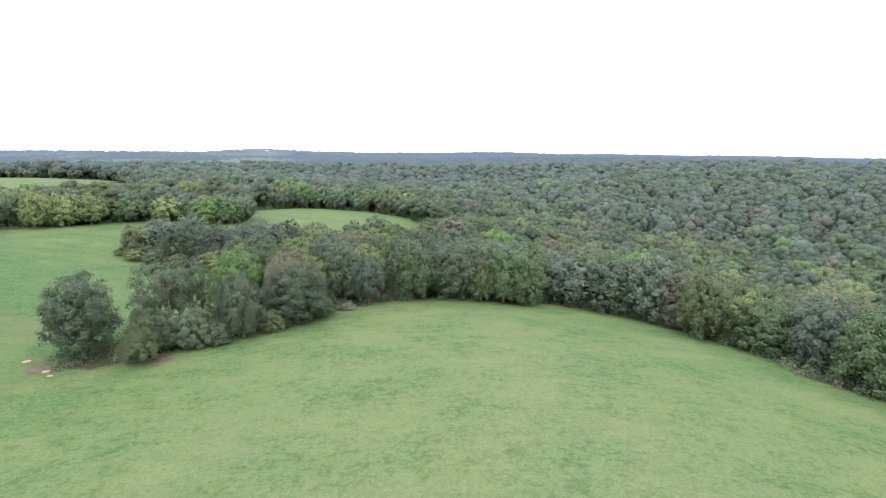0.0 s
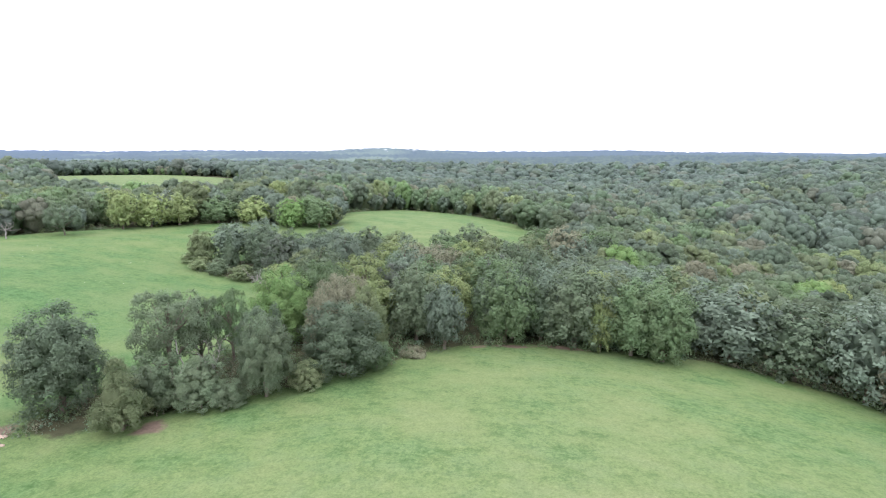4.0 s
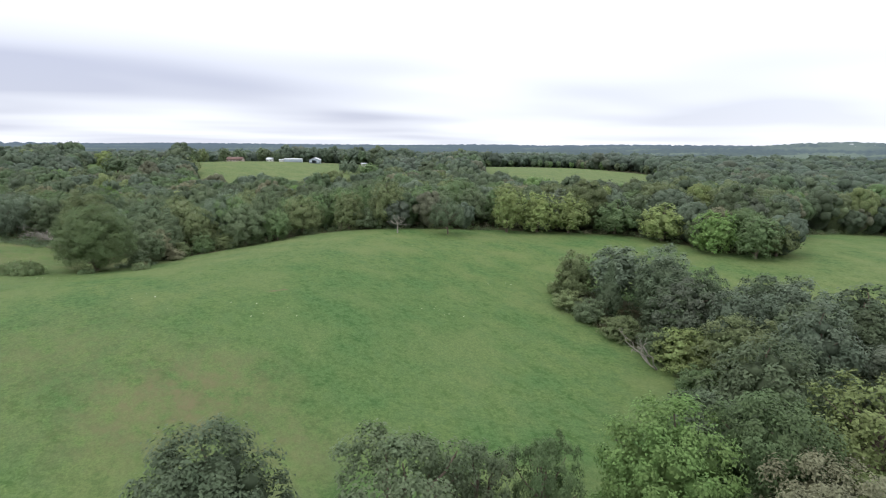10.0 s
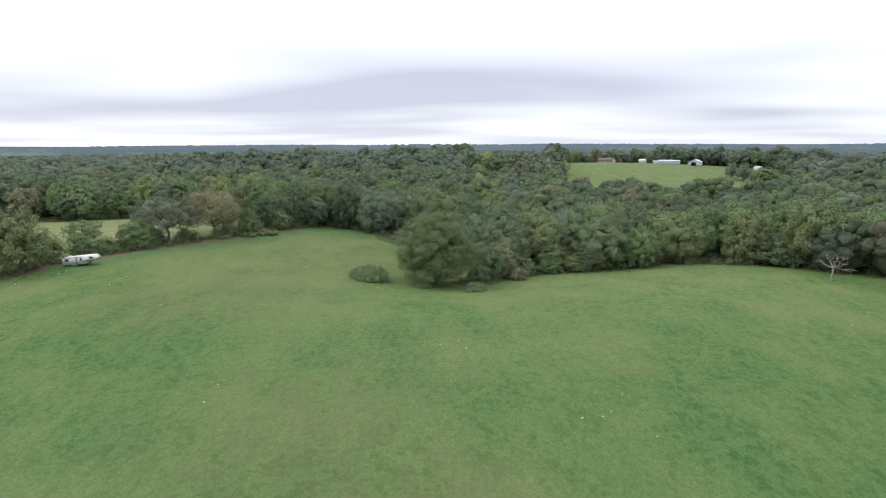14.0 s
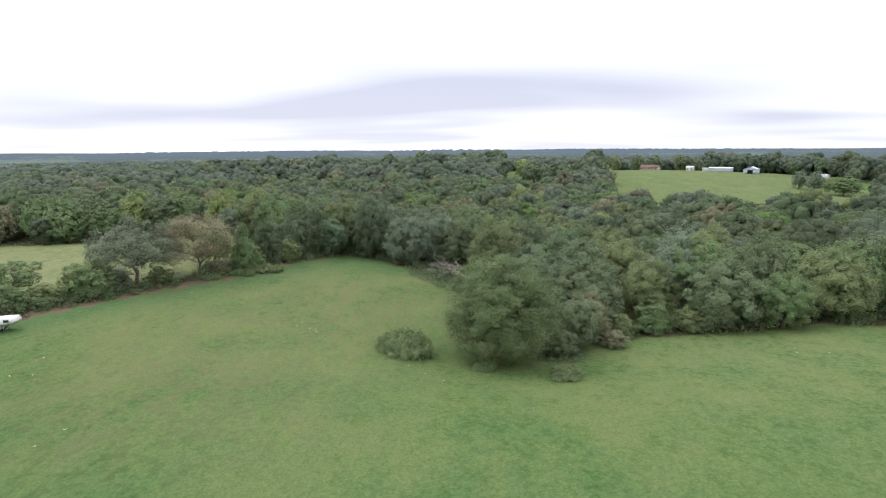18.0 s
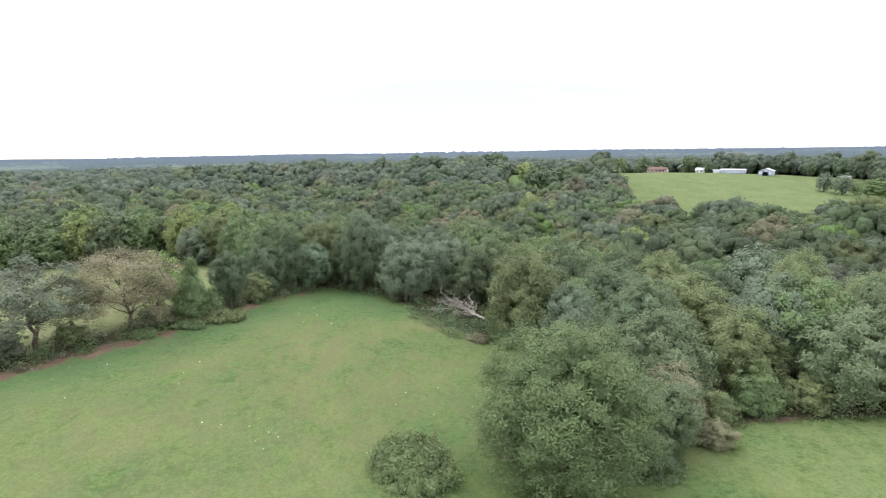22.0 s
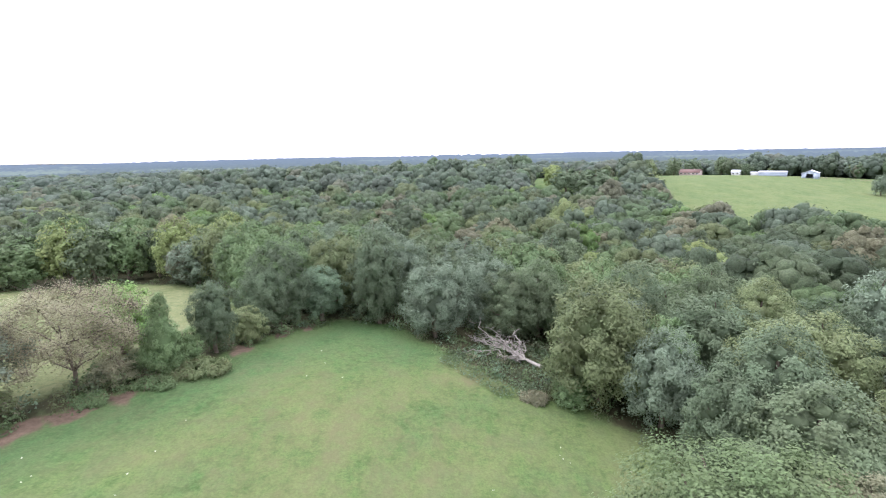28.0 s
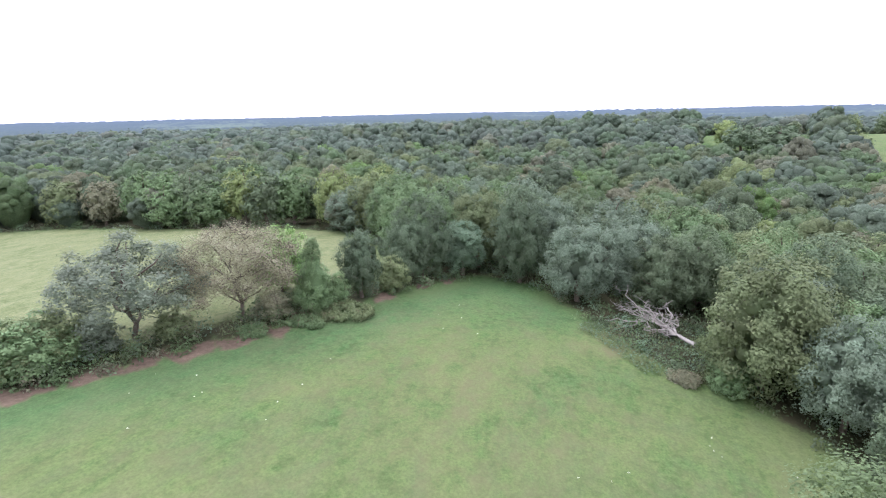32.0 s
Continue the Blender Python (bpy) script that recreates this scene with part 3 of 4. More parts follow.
tree(-92, 210, 11.6, 11.5, "round", BRIGHT)
tree(-81, 219, 9.5, 9.4, "round", OLIVE)
# lone tree and its neighbours
tree(-158, 84.3, 14.8, 16.6, "dome", LONE)
tree(-164.5, 95, 8.5, 8.0, "round", OAK)
tree(-161, 92.5, 4.5, 5.5, "bush", OAK)
tree(-170, 98, 7.8, 7.1, "round", BROWN)
tree(-180, 110, 11.6, 10.5, "round", OLIVE)
tree(-175, 120, 11.7, 12.9, "round", OAK)
tree(-172, 128, 9.2, 8.6, "round", GREEN)
# west and south
tree(-176, 23, 11.2, 15.5, "oak", GREY)
tree(-184.5, 29.5, 12.0, 16.0, "bare", TAN)
tree(-190, 36, 10.5, 7.5, "cone", GREEN)
tree(-196, 27, 9.5, 9.0, "round", BRIGHT)
tree(-198, 38, 10.3, 7.5, "tall", DARK)
tree(-208, 40, 10.3, 7.6, "round", DARK)
tree(-217, 46, 9.9, 10.0, "tall", MINT)
tree(-218, 55, 15.3, 9.8, "round", DARK)
tree(-213, 64.5, 13.0, 11.0, "round", BLUE)
tree(-216, 76, 12.0, 10.5, "round", OAK)
tree(-196, 85, 16.4, 14.5, "round", OLIVE)
tree(-191, 91, 11.6, 9.3, "round", BLUE)
tree(-172, 22, 4.1, 6.1, "bush", GREY)
tree(-169, 21, 6.7, 5.9, "bush", OLIVE)
tree(-166, 20, 6.8, 5.6, "bush", OLIVE)
tree(-298, -82, 12.0, 18.8, "round", YELLOW)
tree(-297, -45, 12.0, 17.6, "round", YELLOW)
tree(-276, -3, 12.0, 14.5, "round", YELLOW)
tree(-283, 24, 12.0, 15.9, "round", BRIGHT)
tree(-281, 81, 12.0, 8.3, "round", YELLOW)
tree(-268, 89, 12.0, 8.6, "round", YELLOW)
tree(-335, 32, 12.0, 22.6, "round", OLIVE)
tree(-308, 55, 12.0, 12.0, "round", YELLOW)
# hedgerow
tree(-147, 12, 11.7, 10.3, "round", OLIVE)
tree(-164, 12, 7.2, 8.8, "airy", GREEN)
tree(-167, 21, 6.2, 8.0, "bush", GREEN)
# hedgerow crest
tree(-49, 98.5, 12.5, 7.5, "airy", OAK)
tree(-47, 103.5, 12.5, 6.0, "airy", GREEN)
tree(-43, 112, 14.0, 11.3, "round", BRIGHT)
tree(-33, 111, 12.5, 8.4, "round", BROWN)
tree(-36, 132, 14.0, 12.9, "airy", YELLOW)
tree(-27, 108, 12.0, 7.0, "round", OLIVE)
tree(-33, 105, 12.0, 5.9, "round", BROWN)
tree(-38, 97, 12.0, 7.5, "round", DARK)
tree(-23, 123, 13.0, 8.5, "round", OLIVE)
tree(-26, 145, 13.0, 10.7, "round", BROWN)
tree(-32, 144, 13.0, 8.7, "round", GREEN)
# hill trees
tree(-424, 271, 11.3, 9.8, "round", BLUE)
tree(-412, 273, 12.2, 11.1, "round", BLUE)
tree(-392, 276, 11.0, 18.1, "round", GREEN)
tree(-437, 117, 14.0, 19.0, "round", DARK)
tree(-426, 130, 14.0, 24.5, "round", DARK)
tree(-420, 155, 12.0, 18.0, "round", OLIVE)
tree(-462, 160, 10.0, 13.0, "round", OLIVE)
tree(-480, 168, 11.0, 11.0, "round", GREEN)
tree(-498, 176, 12.0, 10.0, "round", OAK)
tree(-455, 112, 15.0, 14.0, "tall", YELLOW)
tree(-416, 282, 7.5, 6.0, "tall", OLIVE)
# low thicket in the hedgerow
tree(-159, 15, 5.0, 6.0, "bush", GREEN)
tree(-178, 26, 3.4, 5.0, "bush", OLIVE)
tree(-187, 32, 3.2, 5.5, "bush", BROWN)
tree(-194, 36, 5.0, 5.0, "bush", GREEN)
tree(-203, 40, 6.0, 6.0, "bush", OLIVE)
tree(-155, 11, 6.5, 7.0, "bush", OLIVE)
tree(-163, 17, 4.0, 5.0, "bush", OLIVE)
tree(-141, 7, 9.0, 9.0, "round", GREEN)
tree(-135, 2, 8.0, 8.0, "bush", OLIVE)
# trees behind the farm
tree(-569, 218, 15, 14, "round", OAK)
tree(-574, 234, 14, 15, "round", DARK)
tree(-571, 254, 16, 13, "tall", OAK)
tree(-576, 274, 14, 16, "round", GREEN)
tree(-564, 291, 15, 14, "round", DARK)
tree(-552, 309, 14, 15, "round", OAK)
tree(-533, 328, 15, 14, "round", DARK)
tree(-540, 258, 9, 9, "round", DARK)
tree(-556, 196, 13, 12, "round", OLIVE)

# low growth at the tips of the woods
tree(-93, 155, 3.0, 4.5, "bush", OLIVE)
tree(-87, 151.5, 4.0, 6.5, "bush", OLIVE)
tree(-81, 150.0, 5.0, 6.0, "bush", OAK)
tree(-74, 149.0, 4.5, 6.5, "bush", OLIVE)
tree(-67, 148.0, 5.0, 6.0, "bush", OAK)
tree(-57, 142.0, 4.5, 6.0, "bush", GREEN)
tree(-52, 90.0, 5.0, 5.5, "bush", GREEN)
tree(-38, 88.5, 4.0, 5.0, "bush", OAK)
tree(-31, 95.5, 4.5, 5.5, "bush", OLIVE)
tree(-24, 104.5, 4.5, 5.5, "bush", GREEN)
tree(-172, 103, 4.5, 6.0, "bush", OLIVE)
tree(-174, 109, 5.5, 6.5, "bush", GREEN)
tree(-174, 115, 5.0, 6.5, "bush", OLIVE)
tree(-176, 123, 5.5, 6.5, "bush", GREEN)
tree(-194, 82, 4.0, 5.0, "bush", GREEN)
tree(-166, 101, 3.0, 4.5, "bush", BROWN)

# bright row behind the hay field
tree(-226, 33, 13.5, 11.5, "round", GREEN)
tree(-236, 25, 14.5, 12.5, "round", GREEN)
tree(-246, 16, 14.5, 12.5, "round", OLIVE)
tree(-250, 4, 15.0, 12.0, "round", YELLOW)
tree(-251, -9, 14.5, 12.5, "round", GREEN)
tree(-248, -21, 15.0, 12.5, "round", YELLOW)
tree(-244, -34, 14.0, 12.0, "round", OAK)
tree(-242, -47, 14.5, 12.0, "round", GREEN)
tree(-240, -60, 13.0, 11.5, "tall", BROWN)
tree(-238, -72, 13.5, 12.0, "round", OLIVE)
tree(-262, 10, 15.5, 12.0, "round", YELLOW)
tree(-260, -28, 15.5, 13.0, "round", GREEN)
tree(-253, -54, 15.0, 12.0, "round", DARK)


# ---- far sheet, woods ----
def part(name, bits, mat, parent, label="", smooth=False):
    ob = new(name, mesh_from(name, *join(bits), mat, smooth=smooth))
    ob.parent = parent
    return tagged(ob, label)


def thing(name, x, y, turn=0, z=None, label="", category="", group=""):
    root = new(name)
    root.matrix_world = pose(x, y, float(land(x, y)) if z is None else z, 0, 0, turn)
    return tagged(root, label, category, group)


def box(x0, y0, z0, x1, y1, z1):
    v = np.array([(x, y, z) for z in (z0, z1) for x, y in ((x0, y0), (x1, y0), (x1, y1), (x0, y1))], float)
    f = np.array([(3, 2, 1, 0), (4, 5, 6, 7), (0, 1, 5, 4), (1, 2, 6, 5), (2, 3, 7, 6), (3, 0, 4, 7)])
    return v, f


def prism(outline, y0, y1):
    """A profile in x and z drawn out along y; caps as fans of quads."""
    n = len(outline)
    v = np.array([(x, y, z) for y in (y0, y1) for x, z in outline], float)
    f = [(i, (i + 1) % n, n + (i + 1) % n, n + i) for i in range(n)]
    for base, flip in ((0, True), (n, False)):
        for k in range(1, n - 1, 2):
            q = [base, base + k, base + k + 1, base + min(k + 2, n - 1)]
            f.append(tuple(q[::-1]) if flip else tuple(q))
    return v, np.array(f)


# ---- single dead wood ----
def dead_branches(rng, base, tips, r0, depth=2, bend=0.22):
    bits = []
    for tip in tips:
        p = crooked(rng, base, tip, 6, bend)
        bits.append(tube(p, np.linspace(r0, r0 * 0.4, 6), 6))
        if depth:
            for k in (2, 3, 4, 5):
                d = np.asarray(tip) - np.asarray(base)
                side = rng.normal(size=3)
                q = p[k] + d * 0.22 + side / np.linalg.norm(side) * np.linalg.norm(d) * 0.26
                bits += dead_branches(rng, p[k], [q], r0 * 0.45, depth - 1, bend * 0.7)
    return bits


snag = thing("dead_tree", -148.8, 153.0, label="bleached bare dead tree standing at the pasture edge", category="tree")
snag.scale = (0.75, 0.75, 0.55)
rng = np.random.default_rng(5)
part("trunk", [tube(crooked(rng, (0, 0, -0.5), (0.2, 0, 5.2), 6, 0.08), np.linspace(0.28, 0.15, 6), 8)], BONE_WOOD, snag, smooth=True)
part("bare_crown", dead_branches(rng, (0.2, 0, 4.2), [(-2.0, -1.8, 5.8), (2.0, 1.8, 6.0), (0.4, 0.3, 8.2), (-1.2, -0.8, 7.6), (1.2, 1.4, 7.4), (2.0, 2.4, 4.4)], 0.15), BONE_WOOD, snag)

fallen = thing("fallen_tree", -203, 80, z=float(land(-203, 80)) + 0.4, label="fallen bleached dead tree with a fan of bare branches", category="fallen tree")
fallen.scale = (1.0, 1.0, 0.55)
rng = np.random.default_rng(9)
part("trunk", [tube(crooked(rng, (-0.6, -0.5, 0.2), (-2.6, -3.0, 1.0), 6, 0.1), np.linspace(0.42, 0.22, 6), 9)], BONE_WOOD, fallen, smooth=True)
part("bare_crown", dead_branches(rng, (-2.2, -2.7, 0.9), [(-8.5, -6.5, 2.2), (-6.2, -8.6, 3.2), (-4.0, -9.4, 2.0), (-7.4, -7.8, 4.4), (-3.0, -6.5, 4.2), (-6.6, -3.6, 3.8), (-1.2, -5.2, 2.6), (-3.8, -8.6, 0.8), (-8.0, -4.6, 2.6), (-5.2, -6.0, 4.8), (-9.0, -8.0, 3.0)], 0.2, 2, 0.5), BONE_WOOD, fallen)

snapped = thing("leaning_dead_trunk", -46, 90.5, label="pale bare trunk leaning among the hedgerow trees", category="dead trunk")
part("trunk", [tube(crooked(np.random.default_rng(3), (0.8, -0.6, 0), (-1.6, 1.2, 7.2), 6, 0.15), np.linspace(0.17, 0.07, 6), 7)], BONE_WOOD, snapped, smooth=True)
tangle = thing("dead_branch_tangle", -46, 97, label="grey tangle of dead branches in the hedgerow", category="dead branches")
part("bare_crown", dead_branches(np.random.default_rng(4), (0, 0, 0.5), [(-1.5, -1.5, 4.2), (1.5, -1.8, 4.6), (0.4, 1.6, 4.8), (-0.4, -0.6, 5.4)], 0.1), BONE_WOOD, tangle)
limb = thing("broken_limb", -65, 143.6, label="pale broken limb hanging at the wood edge", category="dead branch")
part("bare_crown", dead_branches(np.random.default_rng(8), (0.8, 0.6, 0.2), [(-2.2, -2.0, 3.6), (0.5, -2.6, 4.2), (-2.8, 0.2, 2.2)], 0.12), BONE_WOOD, limb)

# ---- brambles ----
def bramble(x, y, w, h, tint, seed, label, count=5000):
    rng = np.random.default_rng(seed)
    n = 80
    a = rng.uniform(0, 6.28, n)
    r = np.sqrt(rng.uniform(0, 1, n)) * w * 0.42 * (1 + 0.2 * np.sin(2 * a + seed))
    lob = np.c_[r * np.cos(a), r * np.sin(a), h * (0.35 + 0.3 * rng.uniform(size=n)) * (1.1 - r / (w * 0.6)), np.full(n, min(w * 0.10, h * 0.32)) * rng.uniform(0.6, 1.4, n)]
    root = thing("bramble", x, y, label=label, category="bush")
    ob = part("leaves", [leaf_cards(rng, lob, count, 0.12, 0.8)] + [tri(ball(rng, c[:3], c[3] * 0.62, 4, 6)) for c in lob], LEAF, root)
    ob.color = (*tint, 1)
    tagged(part("stems", twigs(rng, lob[:, :3], 90, h * 0.6, 0.022), RED_TWIG, root), kind="stuff")


bramble(-157.5, 71.2, 9.2, 2.7, (0.138, 0.186, 0.084), 1, "dense mound of grey-green brambles alone in the pasture", 16000)
bramble(-150.5, 91.5, 4.6, 1.8, (0.150, 0.200, 0.096), 2, "small olive bramble patch in short grass")
bramble(-152.7, 81.9, 3.4, 0.9, GREEN, 3, "low weeds round the foot of the lone tree")
bramble(-191, 39, 7.5, 1.6, OLIVE, 4, "low olive green thicket along the hedgerow foot")
bramble(-186.5, 36.6, 4.5, 1.2, GREEN, 5, "low green thicket along the hedgerow foot")
bramble(-194, 77.5, 3.4, 1.2, BROWN, 6, "small rusty brown bush at the wood edge")
bramble(-182, 33, 4, 1.0, GREEN, 7, "low green weeds under the thinning tree")
bramble(-20, 110.5, 4.5, 1.6, BROWN, 8, "tan dried bush under the tall hedgerow tree")

# ---- camper ----
WHITE = plain("weathered_white_panels", (0.58, 0.58, 0.57), 0.45, 0.08, 1.2)
BLACK = plain("dark_rubber", (0.02, 0.02, 0.02), 0.7, 0.2)
PANE = plain("dark_window_glass", (0.03, 0.035, 0.04), 0.08, 0.2, spec=0.6)
STEEL = plain("galvanised_steel", (0.45, 0.46, 0.47), 0.35, 0.2, metal=0.7)
STRIPE = plain("faded_grey_stripe", (0.32, 0.33, 0.36), 0.5, 0.1)
camper = thing("camper_trailer", -151.6, 19.6, 7, label="old white fifth-wheel camper trailer parked by the hedgerow", category="trailer")
camper.scale = (0.72, 0.72, 0.72)
camper.rotation_euler[0] = radians(3.5)
outline = [(-3.9, 0.42), (1.5, 0.42), (1.85, 1.30), (4.0, 1.42), (4.15, 1.75), (3.75, 2.38), (1.3, 2.42), (-3.5, 2.28), (-3.95, 2.0)]
v, f = prism(outline, -1.2, 1.2)
body = part("body", [(np.c_[-v[:, 1], v[:, 0], v[:, 2]], f)], WHITE, camper)
part("chassis", [box(-0.9, -3.6, 0.26, 0.9, 1.6, 0.40)], BLACK, camper)
for y0, y1, z0, z1 in ((-3.2, -2.4, 1.35, 1.9), (0.35, 0.8, 1.45, 1.95), (2.6, 3.5, 1.72, 2.15)):
    win = part("window", [box(1.2, y0 - 0.06, z0 - 0.06, 1.225, y1 + 0.06, z1 + 0.06)], STEEL, camper)
    part("pane", [box(1.226, y0, z0, 1.24, y1, z1)], PANE, win)
part("door", [box(1.2, -0.75, 0.5, 1.235, -0.1, 2.15)], STRIPE, camper, "cream side door")
part("stripe", [box(1.2, -3.6, 1.02, 1.212, -0.8, 1.14)], STRIPE, camper)
part("rear_window", [box(-0.8, -4.0, 1.2, 0.8, -3.92, 1.85)], PANE, camper)
part("awning_tube", [tube([(1.28, -3.3, 2.2), (1.28, 1.1, 2.3)], [0.07, 0.07], 8)], STRIPE, camper)
for y in (-1.5, -0.7):
    for x in (-1.16, 1.02):
        ring = tube([(x - 0.02, y, 0.34), (x + 0.18, y, 0.34)], [0.34, 0.34], 14)
        tyre = part("wheel", [ring, tube([(x + 0.17, y, 0.34), (x + 0.2, y, 0.34)], [0.32, 0.02], 14)], BLACK, camper)
        part("rim", [tube([(x + 0.19, y, 0.34), (x + 0.215, y, 0.34)], [0.19, 0.02], 12)], STEEL, tyre)
part("roof_vent", [box(-0.3, -1.2, 2.34, 0.3, -0.6, 2.52)], STEEL, camper)
part("air_conditioner", [box(-0.4, -3.0, 2.28, 0.4, -2.2, 2.56)], WHITE, camper)
for x in (-0.7, 0.7):
    part("landing_leg", [box(x - 0.05, 1.9, 0.0, x + 0.05, 2.0, 1.32)], STEEL, camper)

# ---- farmstead on the hill ----
BRICK = plain("pale_red_brick", (0.40, 0.33, 0.30), 0.9, 0.2, 3)
ROOF_RED = plain("red_brown_shingles", (0.135, 0.085, 0.076), 0.9, 0.25, 2)
ROOF_GREY = plain("grey_shingles", (0.22, 0.22, 0.23), 0.9, 0.2, 2)
METAL_ROOF = plain("pale_metal_roof", (0.48, 0.50, 0.54), 0.4, 0.08, 1.0, metal=0.2)
METAL_WALL = plain("pale_blue_grey_metal_siding", (0.36, 0.41, 0.49), 0.5, 0.08, 1.0)
TIMBER = plain("weathered_fence_timber", (0.24, 0.20, 0.16), 0.95, 0.3, 2)


def gabled(name, x, y, turn, length, width, wall_h, roof_h, wall_mat, roof_mat, label, category, windows=3, doorway=0.0, chimney=False, size=1.0):
    root = thing(name, x, y, turn, label=label, category=category)
    root.scale = (size, size, size)
    a, b = length / 2, width / 2
    walls = [box(-a, -b, -1.0, a, -b + 0.25, wall_h), box(-a, b - 0.25, -1.0, a, b, wall_h)]
    for s in (-1, 1):
        x0, x1 = sorted((s * a, s * (a - 0.25)))
        if doorway and s == 1:
            walls += [box(x0, -b + 0.25, -1, x1, -doorway / 2, wall_h), box(x0, doorway / 2, -1, x1, b - 0.25, wall_h), box(x0, -doorway / 2, wall_h * 0.85, x1, doorway / 2, wall_h)]
        else:
            walls.append(box(x0, -b + 0.25, -1, x1, b - 0.25, wall_h))
        v, f = prism([(-b, wall_h), (b, wall_h), (0, wall_h + roof_h), (0, wall_h + roof_h)], x0, x1)
        walls.append((np.c_[v[:, 1], v[:, 0], v[:, 2]], f))
    part("wall", walls, wall_mat, root)
    e = 0.5
    for s in (-1, 1):
        lo = wall_h - roof_h * e / b
        v = np.array([(xx, yy, zz + dz) for dz in (0.0, 0.18) for xx, yy, zz in ((-a - e, s * (b + e), lo), (a + e, s * (b + e), lo), (a + e, 0, wall_h + roof_h), (-a - e, 0, wall_h + roof_h))])
        part("roof_slope", [(v, box(0, 0, 0, 1, 1, 1)[1])], roof_mat, root)
    for i in range(windows):
        wx = -a + length * (i + 0.5) / windows
        for s in (-1, 1):
            y0, y1 = sorted((s * b, s * (b + 0.06)))
            win = part("window", [box(wx - 0.75, y0, 0.9, wx + 0.75, y1, 2.2)], WHITE, root)
            y0, y1 = sorted((s * (b + 0.06), s * (b + 0.09)))
            part("pane", [box(wx - 0.62, y0, 1.02, wx + 0.62, y1, 2.08)], PANE, win)
    if chimney:
        part("chimney", [box(a * 0.3, -0.4, wall_h + roof_h * 0.6, a * 0.3 + 0.7, 0.4, wall_h + roof_h + 0.9)], BRICK, root)
    return root


gabled("farmhouse", -540, 220, 52, 17, 9, 2.6, 2.4, BRICK, ROOF_RED, "long low brick farmhouse with a red-brown shingle roof", "house", 5, chimney=True, size=0.8)
gabled("small_house", -541, 252, 50, 7, 6, 2.8, 1.8, WHITE, METAL_ROOF, "small white outbuilding with a pale roof", "house", 2, size=0.8)
gabled("long_shed", -521, 267, 55, 20, 8, 3.0, 1.0, METAL_WALL, METAL_ROOF, "long low shed with a pale metal roof", "shed", 0, size=0.8)
gabled("barn", -499, 279, -35, 13, 11, 3.8, 2.2, METAL_WALL, METAL_ROOF, "blue-grey metal barn with an open doorway", "barn", 0, doorway=4.5, size=0.8)
gabled("garage", -530, 260, 55, 7, 4, 2.4, 0.5, WHITE, METAL_ROOF, "small white flat-roofed garage beside the shed", "garage", 0, size=0.8)
gabled("white_shed", -475, 316, 20, 6, 4, 2.6, 1.0, WHITE, METAL_ROOF, "small white shed among field trees", "shed", 0, size=0.8)
gabled("grey_house", -446, -68, 24, 13, 9, 3.0, 2.4, WHITE, ROOF_GREY, "pale house with a grey roof among the woods", "house", 3, size=0.7)
gabled("white_outbuilding", -456, -58, 70, 8, 6, 2.8, 2.0, WHITE, METAL_ROOF, "small white outbuilding with a pale roof among the woods", "house", 1, size=0.7)
for a, b, turn, size in ((-640, 1905, 10, 16), (-600, 1880, 60, 12), (-560, 1800, 20, 12), (-540, 1870, 80, 14), (-690, 1900, 35, 12), (-500, 1900, 5, 14), (-455, 1940, 50, 12)):
    gabled("far_house", a, b, turn, size, 9, 4, 3, WHITE, METAL_ROOF, "tiny far-off white house on a hazy hill", "house", 0)
posts = thing("farm_fence", -498, 268, 55, label="weathered timber fence beside the farm sheds", category="fence")
for i in range(24):
    q = 15 + i * 2.4
    dz = float(land(-498 + q * math.cos(radians(55)), 268 + q * math.sin(radians(55)))) - float(land(-498, 268))
    part("post", [box(q - 0.08, -0.08, dz - 0.3, q + 0.08, 0.08, dz + 1.2)], TIMBER, posts)
    part("rail", [box(q, -0.03, dz + 0.85, q + 2.4, 0.03, dz + 1.0)], TIMBER, posts)

# ---- the rest of the woods ----
PALETTE = [OAK, OLIVE, BLUE, GREEN, DARK, BROWN, GREY, YELLOW, BRIGHT]
WEIGHTS = np.array([21, 17, 12, 22, 12, 8, 3, 5, 4])
# more blue-grey and deep tints, so that colour stands in for haze
WEIGHTS_HAZY = np.array([24, 10, 30, 9, 22, 5, 8, 1.2, 0.6])


def seen_zone(x, y):
    return ~((x > 0.95 * np.maximum(y, 0) + 45) | ((y < 6) & (x > -128 - (6 - y) * 0.45)))


def scatter(step, lo, hi, seed, reach):
    """Jittered places in the woods between two distances from the camera's flight line."""
    rng = np.random.default_rng(seed)
    xs = np.arange(-reach - 80, reach, step)
    X, Y = np.meshgrid(xs, xs + 60)
    X = X + (np.arange(len(xs)) % 2)[:, None] * step * 0.5
    x, y = (X + rng.uniform(-0.46, 0.46, X.shape) * step).ravel(), (Y + rng.uniform(-0.46, 0.46, X.shape) * step).ravel()
    d = line_distance(x, y, FLIGHT_LINE)
    k = (d >= lo) & (d < hi) & seen_zone(x, y)
    x, y = x[k], y[k]
    k = (open_ground(x, y) < -2.6) & (inside(x, y, HEDGE) < 0)
    return x[k], y[k], rng


